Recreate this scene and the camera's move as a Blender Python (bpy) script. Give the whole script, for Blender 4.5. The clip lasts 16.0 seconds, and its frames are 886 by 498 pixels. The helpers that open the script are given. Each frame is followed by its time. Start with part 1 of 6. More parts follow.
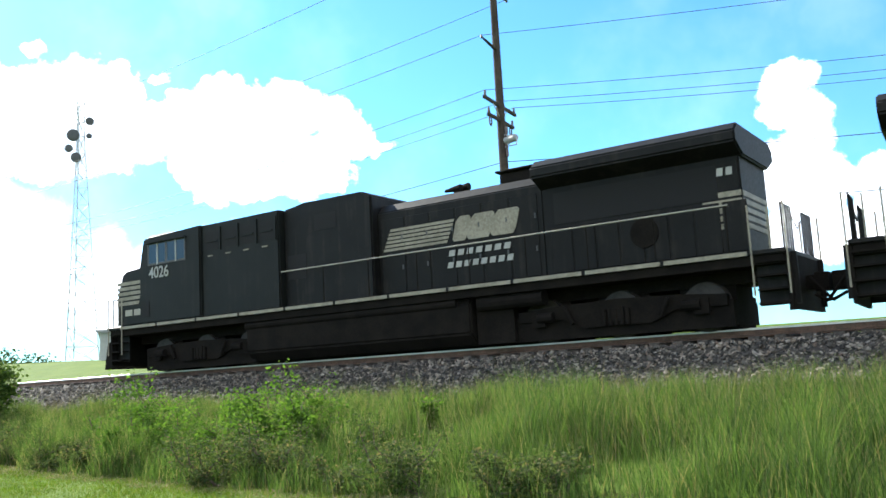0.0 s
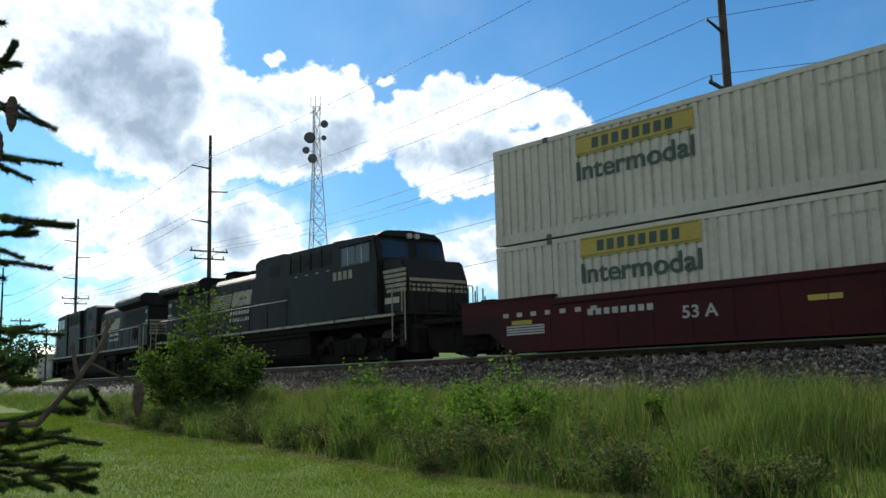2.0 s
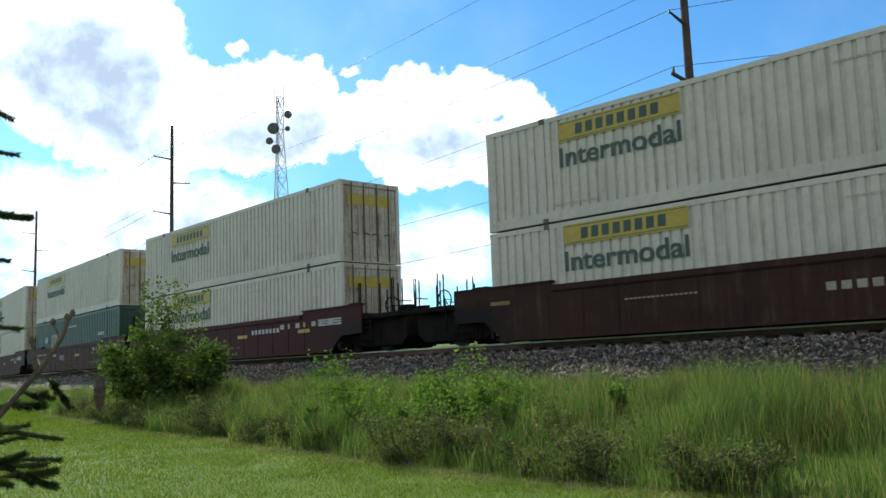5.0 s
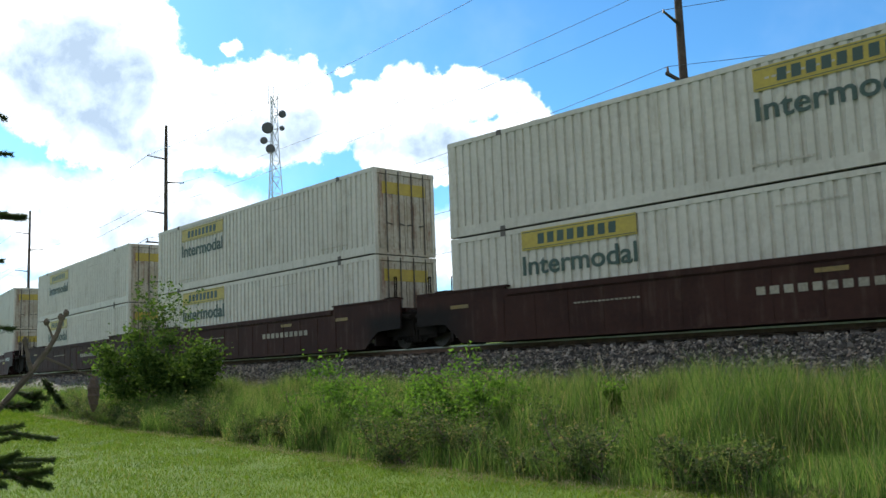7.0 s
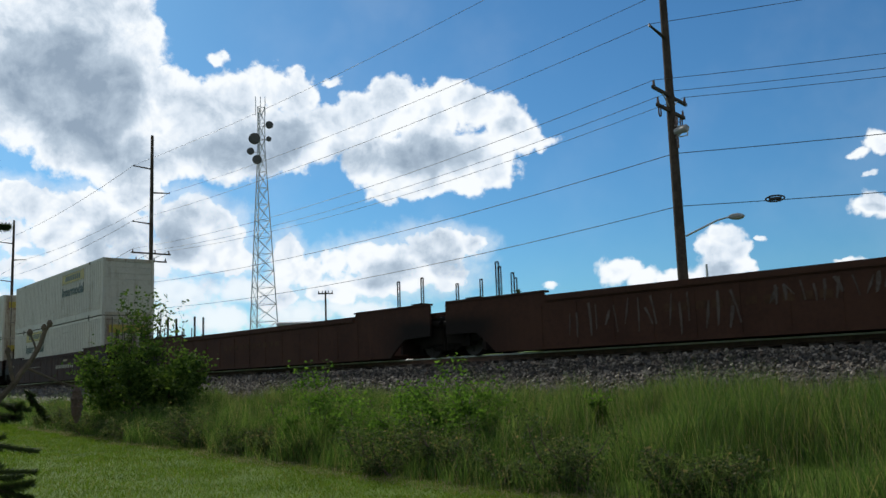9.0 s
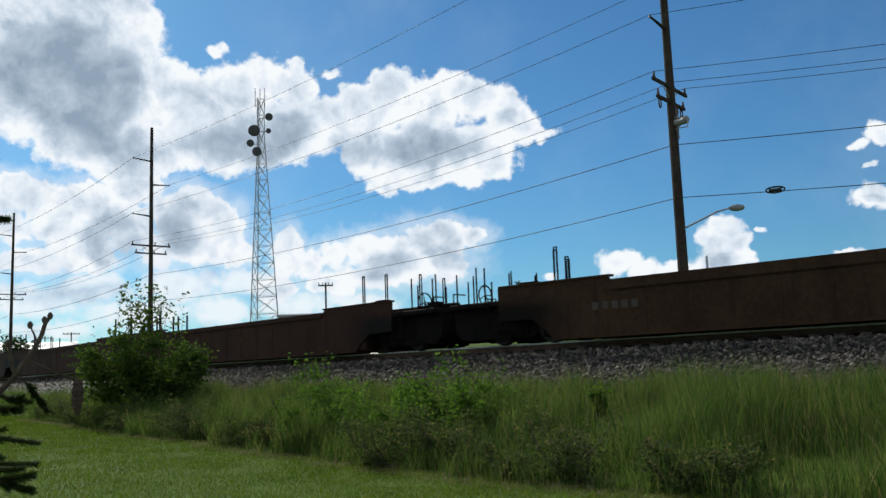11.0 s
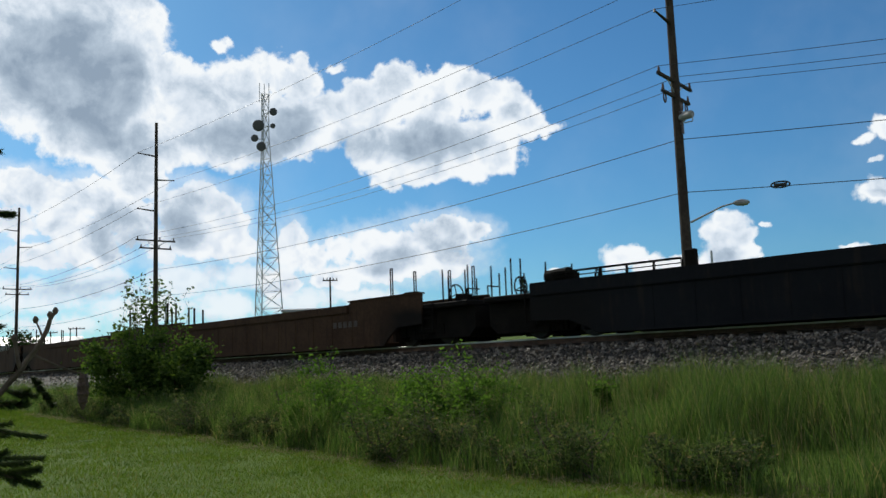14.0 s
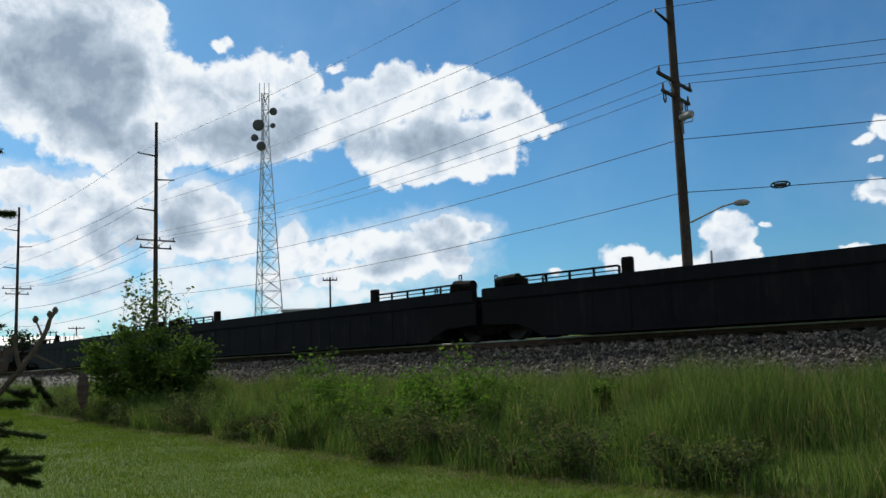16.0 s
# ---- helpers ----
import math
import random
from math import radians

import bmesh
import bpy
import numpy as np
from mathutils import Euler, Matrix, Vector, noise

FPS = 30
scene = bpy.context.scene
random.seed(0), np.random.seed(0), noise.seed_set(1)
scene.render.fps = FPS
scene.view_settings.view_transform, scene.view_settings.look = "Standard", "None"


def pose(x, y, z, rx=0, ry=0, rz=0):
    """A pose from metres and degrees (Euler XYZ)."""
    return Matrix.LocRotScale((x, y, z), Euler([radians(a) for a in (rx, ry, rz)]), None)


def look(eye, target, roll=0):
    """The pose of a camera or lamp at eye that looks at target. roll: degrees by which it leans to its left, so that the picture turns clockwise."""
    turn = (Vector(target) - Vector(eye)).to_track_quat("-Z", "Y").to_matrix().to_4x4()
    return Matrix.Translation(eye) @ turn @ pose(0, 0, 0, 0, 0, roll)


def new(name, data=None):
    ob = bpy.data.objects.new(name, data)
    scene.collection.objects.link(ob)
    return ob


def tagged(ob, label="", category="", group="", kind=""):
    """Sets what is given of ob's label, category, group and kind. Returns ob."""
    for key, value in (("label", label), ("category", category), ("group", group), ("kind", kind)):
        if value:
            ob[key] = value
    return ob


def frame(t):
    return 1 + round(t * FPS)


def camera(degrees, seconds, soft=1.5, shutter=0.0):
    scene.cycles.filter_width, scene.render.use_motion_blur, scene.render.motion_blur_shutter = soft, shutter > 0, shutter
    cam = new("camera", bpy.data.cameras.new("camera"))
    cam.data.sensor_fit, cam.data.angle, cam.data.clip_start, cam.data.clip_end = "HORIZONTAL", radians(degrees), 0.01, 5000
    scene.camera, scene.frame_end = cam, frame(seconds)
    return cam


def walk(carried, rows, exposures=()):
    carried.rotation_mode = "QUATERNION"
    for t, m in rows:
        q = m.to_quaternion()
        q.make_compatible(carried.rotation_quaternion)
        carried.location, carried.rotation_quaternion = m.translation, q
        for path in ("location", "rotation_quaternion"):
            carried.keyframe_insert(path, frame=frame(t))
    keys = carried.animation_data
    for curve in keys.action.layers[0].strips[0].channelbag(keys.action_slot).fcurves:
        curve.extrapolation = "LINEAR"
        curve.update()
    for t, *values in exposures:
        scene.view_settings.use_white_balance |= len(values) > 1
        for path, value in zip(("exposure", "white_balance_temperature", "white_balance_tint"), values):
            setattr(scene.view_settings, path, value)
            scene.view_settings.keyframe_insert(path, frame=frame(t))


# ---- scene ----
EYE = 1.40      # lens height over the mown lawn
RAIL = 2.08     # top of rail
SPEED = 20.25   # train, metres a second
BEND = 0.00155  # the line bends gently away


def track_y(x):
    """Centre line of the railway."""
    u = max(-85.0, min(35.0, x + 15))
    return 20.10 + BEND * (u * u + 2 * u * (x + 15 - u))


def track_turn(x):
    """Heading of the line, in degrees."""
    return math.degrees(math.atan(2 * BEND * max(-85.0, min(35.0, x + 15))))


cam = camera(52.15, 16.0, soft=1.5, shutter=0.05)
TURNS = [(0.0, 34.25, 8.08, 3.10), (0.2, 38.29, 8.36, 2.43), (0.4, 41.79, 8.51, 2.08), (0.6, 45.31, 8.71, 1.95),
         (0.8, 48.06, 8.85, 1.75), (1.0, 49.43, 9.06, 1.52), (1.2, 49.42, 8.98, 1.50), (1.5, 48.82, 8.71, 1.44),
         (2.0, 48.09, 8.22, 1.52), (2.5, 47.60, 8.02, 1.60), (3.0, 47.25, 7.88, 1.70), (3.5, 46.84, 7.80, 1.83),
         (4.0, 46.44, 7.71, 1.91), (4.5, 46.12, 7.63, 2.00), (7.0, 45.59, 7.55, 2.09), (7.5, 45.60, 7.00, 2.68),
         (8.0, 45.28, 7.81, 2.23), (8.5, 45.03, 7.98, 2.36), (9.0, 44.72, 8.25, 1.99), (11.5, 44.77, 7.62, 2.08),
         (12.5, 44.86, 7.54, 2.04), (13.5, 44.96, 7.43, 2.07), (14.0, 45.01, 7.42, 2.05), (16.0, 45.00, 7.41, 2.01)]
walk(cam, [(t, pose(0, 0, EYE, 90 + p, r, y)) for t, y, p, r in TURNS],
     exposures=[(0.0, 1.45, 6350, 9), (0.3, 1.12, 6350, 9), (0.6, 0.58, 6350, 9), (1.0, 0.03, 6350, 9), (1.5, -0.05, 6350, 9), (2.0, 0.05, 6350, 9),
                (3.0, 0.32, 6350, 9), (4.5, 0.52, 6350, 9), (7.5, 0.58, 6350, 9), (8.0, 0.40, 6350, 9), (8.5, 0.0, 6350, 9), (9.0, -0.37, 6350, 9), (11.5, -0.42, 6350, 9), (16.0, -0.45, 6350, 9)])

# ---- sky, clouds and sun ----
SUN_AZ, SUN_EL = 76.0, 33.0   # degrees left of the world's y axis, and up

CLOUD_BANK = [(67.7, 20.0, 5.84, 5.16), (64.6, 18.0, 2.61, 4.64), (69.5, 17.0, 3.7, 3.05), (66.0, 14.7, 3.43, 2.49), (63.0, 21.6, 1.14, 1.32),
              (73.2, 20.6, 4.61, 4.93), (75.9, 24.3, 8.43, 5.91), (63.9, 21.0, 1.76, 2.96), (64.0, 12.9, 2.42, 1.35), (67.7, 23.7, 5.89, 2.86)]
CLOUD_HEAP = [(60.7, 16.4, 2.66, 2.72), (61.7, 18.4, 1.6, 1.18), (57.6, 17.7, 2.7, 2.13), (55.5, 18.3, 2.18, 1.55), (53.7, 18.2, 1.46, 1.56),
              (59.0, 14.6, 3.91, 2.24), (55.5, 15.0, 3.97, 2.44), (62.1, 14.2, 2.8, 1.87), (52.6, 15.4, 2.55, 2.11), (58.5, 20.2, 0.72, 0.44),
              (51.2, 18.9, 0.7, 0.38), (63.4, 14.0, 2.09, 1.52), (53.3, 19.6, 0.44, 0.42)]
CLOUD_BILLOW = [(50.8, 16.1, 2.01, 1.58), (49.0, 16.4, 2.57, 2.11), (47.5, 17.6, 1.84, 1.58), (45.3, 16.7, 2.76, 2.12), (43.8, 17.9, 1.85, 1.23),
                (42.0, 16.9, 2.21, 1.59), (40.3, 16.0, 1.65, 1.59), (39.1, 15.2, 1.28, 1.23), (38.2, 14.7, 1.53, 0.53), (47.6, 13.9, 3.29, 2.13),
                (43.9, 13.8, 3.48, 2.13), (41.4, 13.7, 2.19, 1.95), (48.0, 11.7, 1.02, 0.71), (45.4, 12.3, 2.01, 1.0), (42.9, 12.4, 1.82, 1.0),
                (37.1, 14.8, 0.51, 0.21)]
CLOUD_LOW = [(60.2, 10.1, 2.63, 1.72), (58.3, 9.6, 1.59, 1.74), (60.7, 8.1, 3.13, 1.55), (65.6, 10.7, 2.04, 1.5), (69.3, 10.9, 2.48, 1.37),
             (70.5, 11.2, 1.64, 1.13), (67.8, 9.5, 1.67, 1.32), (66.2, 8.0, 2.36, 1.5), (69.3, 7.3, 2.63, 0.81), (57.7, 8.1, 1.23, 1.39),
             (63.4, 11.8, 2.07, 1.35), (64.3, 9.7, 1.71, 1.69), (70.5, 9.1, 1.63, 0.97)]
CLOUD_SHELF = [(51.3, 7.6, 1.61, 1.07), (49.6, 8.0, 1.62, 1.14), (47.8, 7.5, 1.8, 1.36), (46.1, 8.0, 1.62, 1.36), (44.3, 8.4, 1.63, 1.14),
               (42.7, 8.5, 0.87, 0.79), (48.2, 6.3, 3.95, 1.07), (44.9, 6.7, 2.16, 1.25), (54.5, 7.7, 1.14, 1.59), (53.3, 7.0, 1.25, 1.06),
               (55.1, 5.6, 1.41, 1.06), (51.4, 5.7, 2.14, 0.89)]
CLOUD_HORIZON = [(69.2, 5.0, 2.94, 1.14), (65.6, 5.7, 2.35, 1.0), (60.7, 5.7, 2.76, 0.96), (58.4, 4.3, 2.09, 0.97), (63.3, 4.0, 3.05, 0.85),
                 (68.3, 3.2, 2.95, 0.65), (53.5, 4.5, 2.48, 0.78), (50.0, 4.8, 2.5, 0.64), (57.0, 6.0, 1.76, 0.87)]
CLOUD_FAR = [(33.7, 6.3, 1.2, 0.84), (31.8, 5.9, 1.19, 0.7), (30.3, 5.6, 1.04, 0.55), (32.7, 6.6, 0.77, 0.49), (27.0, 8.0, 1.03, 1.02),
             (27.9, 7.1, 1.21, 1.2), (26.6, 6.8, 1.16, 1.02), (27.7, 5.7, 2.06, 1.03), (25.0, 7.7, 0.44, 0.3), (25.6, 6.0, 0.61, 0.61),
             (37.6, 5.6, 0.71, 0.28), (18.8, 9.1, 1.11, 0.71), (18.1, 12.7, 0.79, 0.77), (19.4, 12.2, 0.66, 0.42), (18.8, 10.9, 0.33, 0.29),
             (20.2, 5.9, 0.98, 0.23)]
CLOUD_TOWERING = [(11.6, 16.3, 1.64, 0.99), (12.3, 15.6, 1.37, 0.79), (11.2, 14.4, 1.77, 1.12), (13.0, 14.4, 1.2, 0.73), (11.1, 12.6, 1.69, 1.32),
                  (12.8, 11.5, 1.7, 1.5), (11.0, 10.3, 2.35, 1.98), (13.6, 10.2, 1.54, 1.34), (11.9, 7.4, 3.02, 1.83), (9.5, 6.8, 2.96, 1.63),
                  (7.5, 9.4, 1.63, 1.93)]
CLOUD_CORE = [(67.9, 18.1, 5.8, 4.54, 0.92), (65.4, 17.0, 3.29, 4.63, 1.05), (65.3, 14.4, 3.78, 2.0, 0.7), (69.5, 19.8, 4.06, 3.82, 0.45),
              (57.3, 14.2, 4.65, 1.56, 0.75), (54.1, 15.2, 2.54, 1.92, 0.6), (49.8, 13.8, 3.28, 1.59, 0.5), (46.1, 14.4, 3.3, 1.95, 0.75),
              (42.8, 14.7, 2.57, 1.95, 0.6), (60.7, 8.8, 2.09, 1.55, 0.55), (64.6, 8.4, 2.38, 1.68, 0.6), (68.7, 8.6, 1.99, 0.98, 0.35),
              (48.1, 6.8, 3.59, 1.0, 0.6), (44.5, 7.3, 1.98, 1.0, 0.6), (27.1, 6.1, 1.54, 0.85, 0.4), (18.8, 8.8, 0.82, 0.39, 0.4),
              (66.5, 5.4, 4.0, 0.83, 0.4)]


class Nodes:
    """Short-hand for building a node tree."""

    def __init__(self, tree):
        self.t = tree
        tree.nodes.clear()

    def add(self, kind, **given):
        n = self.t.nodes.new(kind)
        for k, v in given.items():
            if k == "operation":
                n.operation = v
            elif k == "data_type":
                n.data_type = v
            elif k == "blend":
                n.blend_type = v
            elif k == "sky_type":
                n.sky_type = v
        return n

    def link(self, a, b):
        self.t.links.new(a, b)

    def put(self, socket, value):
        if isinstance(value, bpy.types.NodeSocket):
            self.t.links.new(value, socket)
        else:
            socket.default_value = value

    def math(self, op, a, b=0.0, c=0.0, clamp=False):
        n = self.add("ShaderNodeMath", operation=op)
        n.use_clamp = clamp
        self.put(n.inputs[0], a)
        self.put(n.inputs[1], b)
        self.put(n.inputs[2], c)
        return n.outputs[0]

    def vmath(self, op, a, b=(0, 0, 0)):
        n = self.add("ShaderNodeVectorMath", operation=op)
        self.put(n.inputs[0], a)
        self.put(n.inputs[1], b)
        return n.outputs["Value"] if op in ("LENGTH", "DOT_PRODUCT") else n.outputs[0]

    def noise(self, vec, scale, detail=4.0, rough=0.55, distortion=0.0):
        n = self.add("ShaderNodeTexNoise")
        if vec is not None:
            self.link(vec, n.inputs["Vector"])
        n.inputs["Scale"].default_value = scale
        n.inputs["Detail"].default_value = detail
        n.inputs["Roughness"].default_value = rough
        n.inputs["Distortion"].default_value = distortion
        return n.outputs["Fac"]

    def ramp(self, fac, *stops):
        n = self.add("ShaderNodeValToRGB")
        e = n.color_ramp.elements
        while len(e) < len(stops):
            e.new(0.5)
        for el, (p, c) in zip(e, stops):
            el.position = p
            el.color = (*c, 1) if len(c) == 3 else c
        self.link(fac, n.inputs[0])
        return n.outputs["Color"]

    def mix(self, fac, a, b, blend="MIX"):
        n = self.add("ShaderNodeMix", data_type="RGBA")
        n.blend_type = blend
        self.put(n.inputs[0], fac)
        for s, v in ((n.inputs[6], a), (n.inputs[7], b)):
            self.put(s, v if isinstance(v, bpy.types.NodeSocket) else (*v, 1))
        return n.outputs[2]

    def span(self, v, lo, hi, smooth=True):
        n = self.add("ShaderNodeMapRange")
        n.interpolation_type = "SMOOTHSTEP" if smooth else "LINEAR"
        self.link(v, n.inputs[0])
        n.inputs[1].default_value, n.inputs[2].default_value = lo, hi
        return n.outputs[0]


def make_world():
    w = bpy.data.worlds.new("sky")
    scene.world = w
    w.use_nodes = True
    k = Nodes(w.node_tree)
    sky = k.add("ShaderNodeTexSky", sky_type="NISHITA")
    sky.sun_disc = False
    sky.sun_elevation = radians(SUN_EL)
    sky.sun_rotation = radians(-SUN_AZ)
    sky.air_density, sky.dust_density, sky.ozone_density = 1.0, 0.35, 1.6
    at = k.add("ShaderNodeTexCoord").outputs["Generated"]
    sep = k.add("ShaderNodeSeparateXYZ")
    k.link(at, sep.inputs[0])
    x, y, z = sep.outputs
    az = k.math("DEGREES", k.math("ARCTAN2", k.math("MULTIPLY", x, -1.0), y))
    el = k.math("DEGREES", k.math("ARCSINE", z))
    # ragged edges: the place looked up is pushed about by turbulence of two sizes
    def swirl(scale, amount):
        n = k.add("ShaderNodeTexNoise")
        k.link(at, n.inputs["Vector"])
        n.inputs["Scale"].default_value, n.inputs["Detail"].default_value = scale, 5.0
        return k.vmath("MULTIPLY", k.vmath("SUBTRACT", n.outputs["Color"], (0.5, 0.5, 0.5)), (amount, amount * 0.8, 0))
    flat = k.add("ShaderNodeCombineXYZ")
    k.link(az, flat.inputs[0])
    k.link(el, flat.inputs[1])
    here = k.vmath("ADD", k.vmath("ADD", flat.outputs[0], swirl(18.0, 2.0)), swirl(60.0, 1.3))

    def heap(rows):
        body = None
        for a, e, ra, re in rows:
            d = k.vmath("LENGTH", k.vmath("MULTIPLY", k.vmath("SUBTRACT", here, (a, e, 0)), (1 / ra, 1 / re, 0)))
            puff = k.math("MULTIPLY", k.math("SUBTRACT", 1.0, d), min(1.0, 0.25 + re / 4.0))
            body = puff if body is None else k.math("SMOOTH_MAX", body, puff, 0.12)
        return body
    fine = k.math("ADD", k.math("SUBTRACT", k.noise(at, 26.0, 10.0, 0.62), 0.5), k.math("MULTIPLY", k.math("SUBTRACT", k.noise(at, 85.0, 6.0, 0.65), 0.5), 0.45))
    bank = k.math("ADD", heap(CLOUD_BANK), k.math("MULTIPLY", fine, 0.55))
    rest = k.math("ADD", heap(CLOUD_HEAP + CLOUD_BILLOW), k.math("MULTIPLY", fine, 0.70))
    afar = k.math("ADD", heap(CLOUD_FAR + CLOUD_TOWERING), k.math("MULTIPLY", fine, 0.42))
    low = k.math("ADD", heap(CLOUD_LOW + CLOUD_SHELF), k.math("MULTIPLY", fine, 0.70))
    hazy = k.math("ADD", heap(CLOUD_HORIZON), k.math("MULTIPLY", fine, 0.80))
    body = k.math("MAXIMUM", k.math("MAXIMUM", bank, rest), k.math("MAXIMUM", low, afar))
    veil = k.math("MAXIMUM", k.math("MULTIPLY", k.span(hazy, -0.25, 0.25), 0.85), k.math("MULTIPLY", k.span(low, -0.45, 0.10), 0.45))
    cover = k.math("MAXIMUM", k.span(body, -0.05, 0.15), veil)
    # patchy cloud added away from the western clouds, out of view, whitens fill light
    aside = k.math("SUBTRACT", 1.0, k.vmath("DOT_PRODUCT", at, (-0.709, 0.662, 0.243)))
    unseen_cloud = k.math("MULTIPLY", k.span(k.noise(at, 2.6, 7.0, 0.58), 0.43, 0.60), k.span(aside, 0.26, 0.50))
    haze = k.math("MULTIPLY", k.span(k.noise(at, 6.0, 5.0, 0.55), 0.42, 0.78), 0.07)
    # thick parts are grey from below, thin rims shine
    mottle = k.math("SUBTRACT", k.noise(at, 9.0, 7.0, 0.6), 0.5)
    # sun-facing billows brightened and their far sides greyed in the cloud colour
    sunward = k.vmath("ADD", at, (-0.016, 0.004, 0.022))
    relief = k.math("SUBTRACT", k.noise(at, 24.0, 7.0, 0.58, 0.3), k.noise(sunward, 24.0, 7.0, 0.58, 0.3))
    rough = k.math("ADD", k.math("MULTIPLY", mottle, 0.8), k.math("MULTIPLY", relief, -2.1))
    drift = k.vmath("ADD", flat.outputs[0], swirl(12.0, 2.6))
    core = None
    for ca, ce, ra, re, weight in CLOUD_CORE:
        d = k.vmath("LENGTH", k.vmath("MULTIPLY", k.vmath("SUBTRACT", drift, (ca, ce, 0)), (1 / ra, 1 / re, 0)))
        deep = k.math("MULTIPLY", k.span(k.math("SUBTRACT", 1.0, d), 0.0, 0.62), weight)
        core = deep if core is None else k.math("MAXIMUM", core, deep)
    thick = k.math("MULTIPLY", k.span(body, 0.08, 0.50), 0.36)
    grey = k.span(k.math("ADD", k.math("ADD", core, thick), rough), 0.0, 1.45, False)
    cloud = k.ramp(grey, (0.0, (0.97, 0.99, 1.0)), (0.22, (0.78, 0.845, 0.92)), (0.55, (0.50, 0.59, 0.69)), (1.0, (0.30, 0.38, 0.48)))
    lit = k.mix(1.0, cloud, (CLOUD_GAIN, CLOUD_GAIN, CLOUD_GAIN), "MULTIPLY")
    blue = k.mix(1.0, sky.outputs[0], (0.42, 0.82, 1.10), "MULTIPLY")
    # dimmed and warmed to tint the light from the added cloud
    over = k.mix(1.0, cloud, (CLOUD_GAIN * 0.80, CLOUD_GAIN * 0.76, CLOUD_GAIN * 0.70), "MULTIPLY")
    both = k.mix(k.math("MAXIMUM", cover, haze), k.mix(unseen_cloud, blue, over), lit)
    bg = k.add("ShaderNodeBackground")
    k.link(both, bg.inputs[0])
    bg.inputs[1].default_value = SKY_GAIN
    out = k.add("ShaderNodeOutputWorld")
    k.link(bg.outputs[0], out.inputs[0])


SKY_GAIN = 0.10
CLOUD_GAIN = 12.9
make_world()
sun_light = bpy.data.lights.new("sun", "SUN")
sun_light.energy, sun_light.angle, sun_light.color = 4.4, radians(0.6), (1.0, 0.95, 0.83)
sun = new("sun", sun_light)
a, e = radians(SUN_AZ), radians(SUN_EL)
sun.matrix_world = look((0, 0, 60), Vector((0, 0, 60)) - Vector((-math.sin(a) * math.cos(e), math.cos(a) * math.cos(e), math.sin(e))))


# ---- materials ----
def principled(name):
    m = bpy.data.materials.new(name)
    m.use_nodes = True
    k = Nodes(m.node_tree)
    out, p = k.add("ShaderNodeOutputMaterial"), k.add("ShaderNodeBsdfPrincipled")
    k.link(p.outputs[0], out.inputs[0])
    return m, k, p, out


def bump(k, p, height, strength, distance):
    b = k.add("ShaderNodeBump")
    b.inputs["Strength"].default_value, b.inputs["Distance"].default_value = strength, distance
    k.link(height, b.inputs["Height"])
    k.link(b.outputs[0], p.inputs["Normal"])


def surface(name, base, alt, rough=0.6, metal=0.0, grain=18.0, blotch=1.2, relief=0.15, streak=None, streaks=0.5, spec=0.5, end_dark=0.0):
    """A worn surface: two sizes of variation, and dirt that runs down it when streak gives its colour."""
    m, k, p, _ = principled(name)
    co = k.add("ShaderNodeTexCoord").outputs["Object"]
    f, b = k.noise(co, grain, 6.0), k.noise(co, blotch, 4.0, 0.6)
    fac = k.math("ADD", k.math("MULTIPLY", f, 0.45), k.math("MULTIPLY", b, 0.55))
    col = k.mix(k.span(fac, 0.36, 0.64), base, alt)
    if streak:
        run = k.noise(k.vmath("MULTIPLY", co, (5.5, 5.5, 0.35)), 1.0, 5.0, 0.6)
        spot = k.noise(co, 2.3, 3.0)
        amount = k.math("MULTIPLY", k.span(k.math("MULTIPLY", run, k.math("ADD", spot, 0.55)), 0.52, 0.78), streaks)
        col = k.mix(amount, col, streak)
    if end_dark:
        # ragged darkening low down towards both ends
        sep = k.add("ShaderNodeSeparateXYZ")
        k.link(co, sep.inputs[0])
        reach = k.math("ADD", k.math("ABSOLUTE", sep.outputs[0]), k.math("MULTIPLY", b, 2.2))
        low_ends = k.math("MULTIPLY", k.span(reach, 7.9, 9.6), k.math("SUBTRACT", 1.0, k.span(k.math("ADD", sep.outputs[2], k.math("MULTIPLY", b, 0.4)), 1.05, 1.5)))
        col = k.mix(k.math("MULTIPLY", low_ends, end_dark), col, (0.007, 0.006, 0.0055))
    k.link(col, p.inputs["Base Color"])
    k.link(k.math("ADD", k.math("MULTIPLY", f, 0.3), rough - 0.15), p.inputs["Roughness"])
    p.inputs["Metallic"].default_value = metal
    p.inputs["Specular IOR Level"].default_value = spec
    bump(k, p, f, relief, 0.01)
    return m


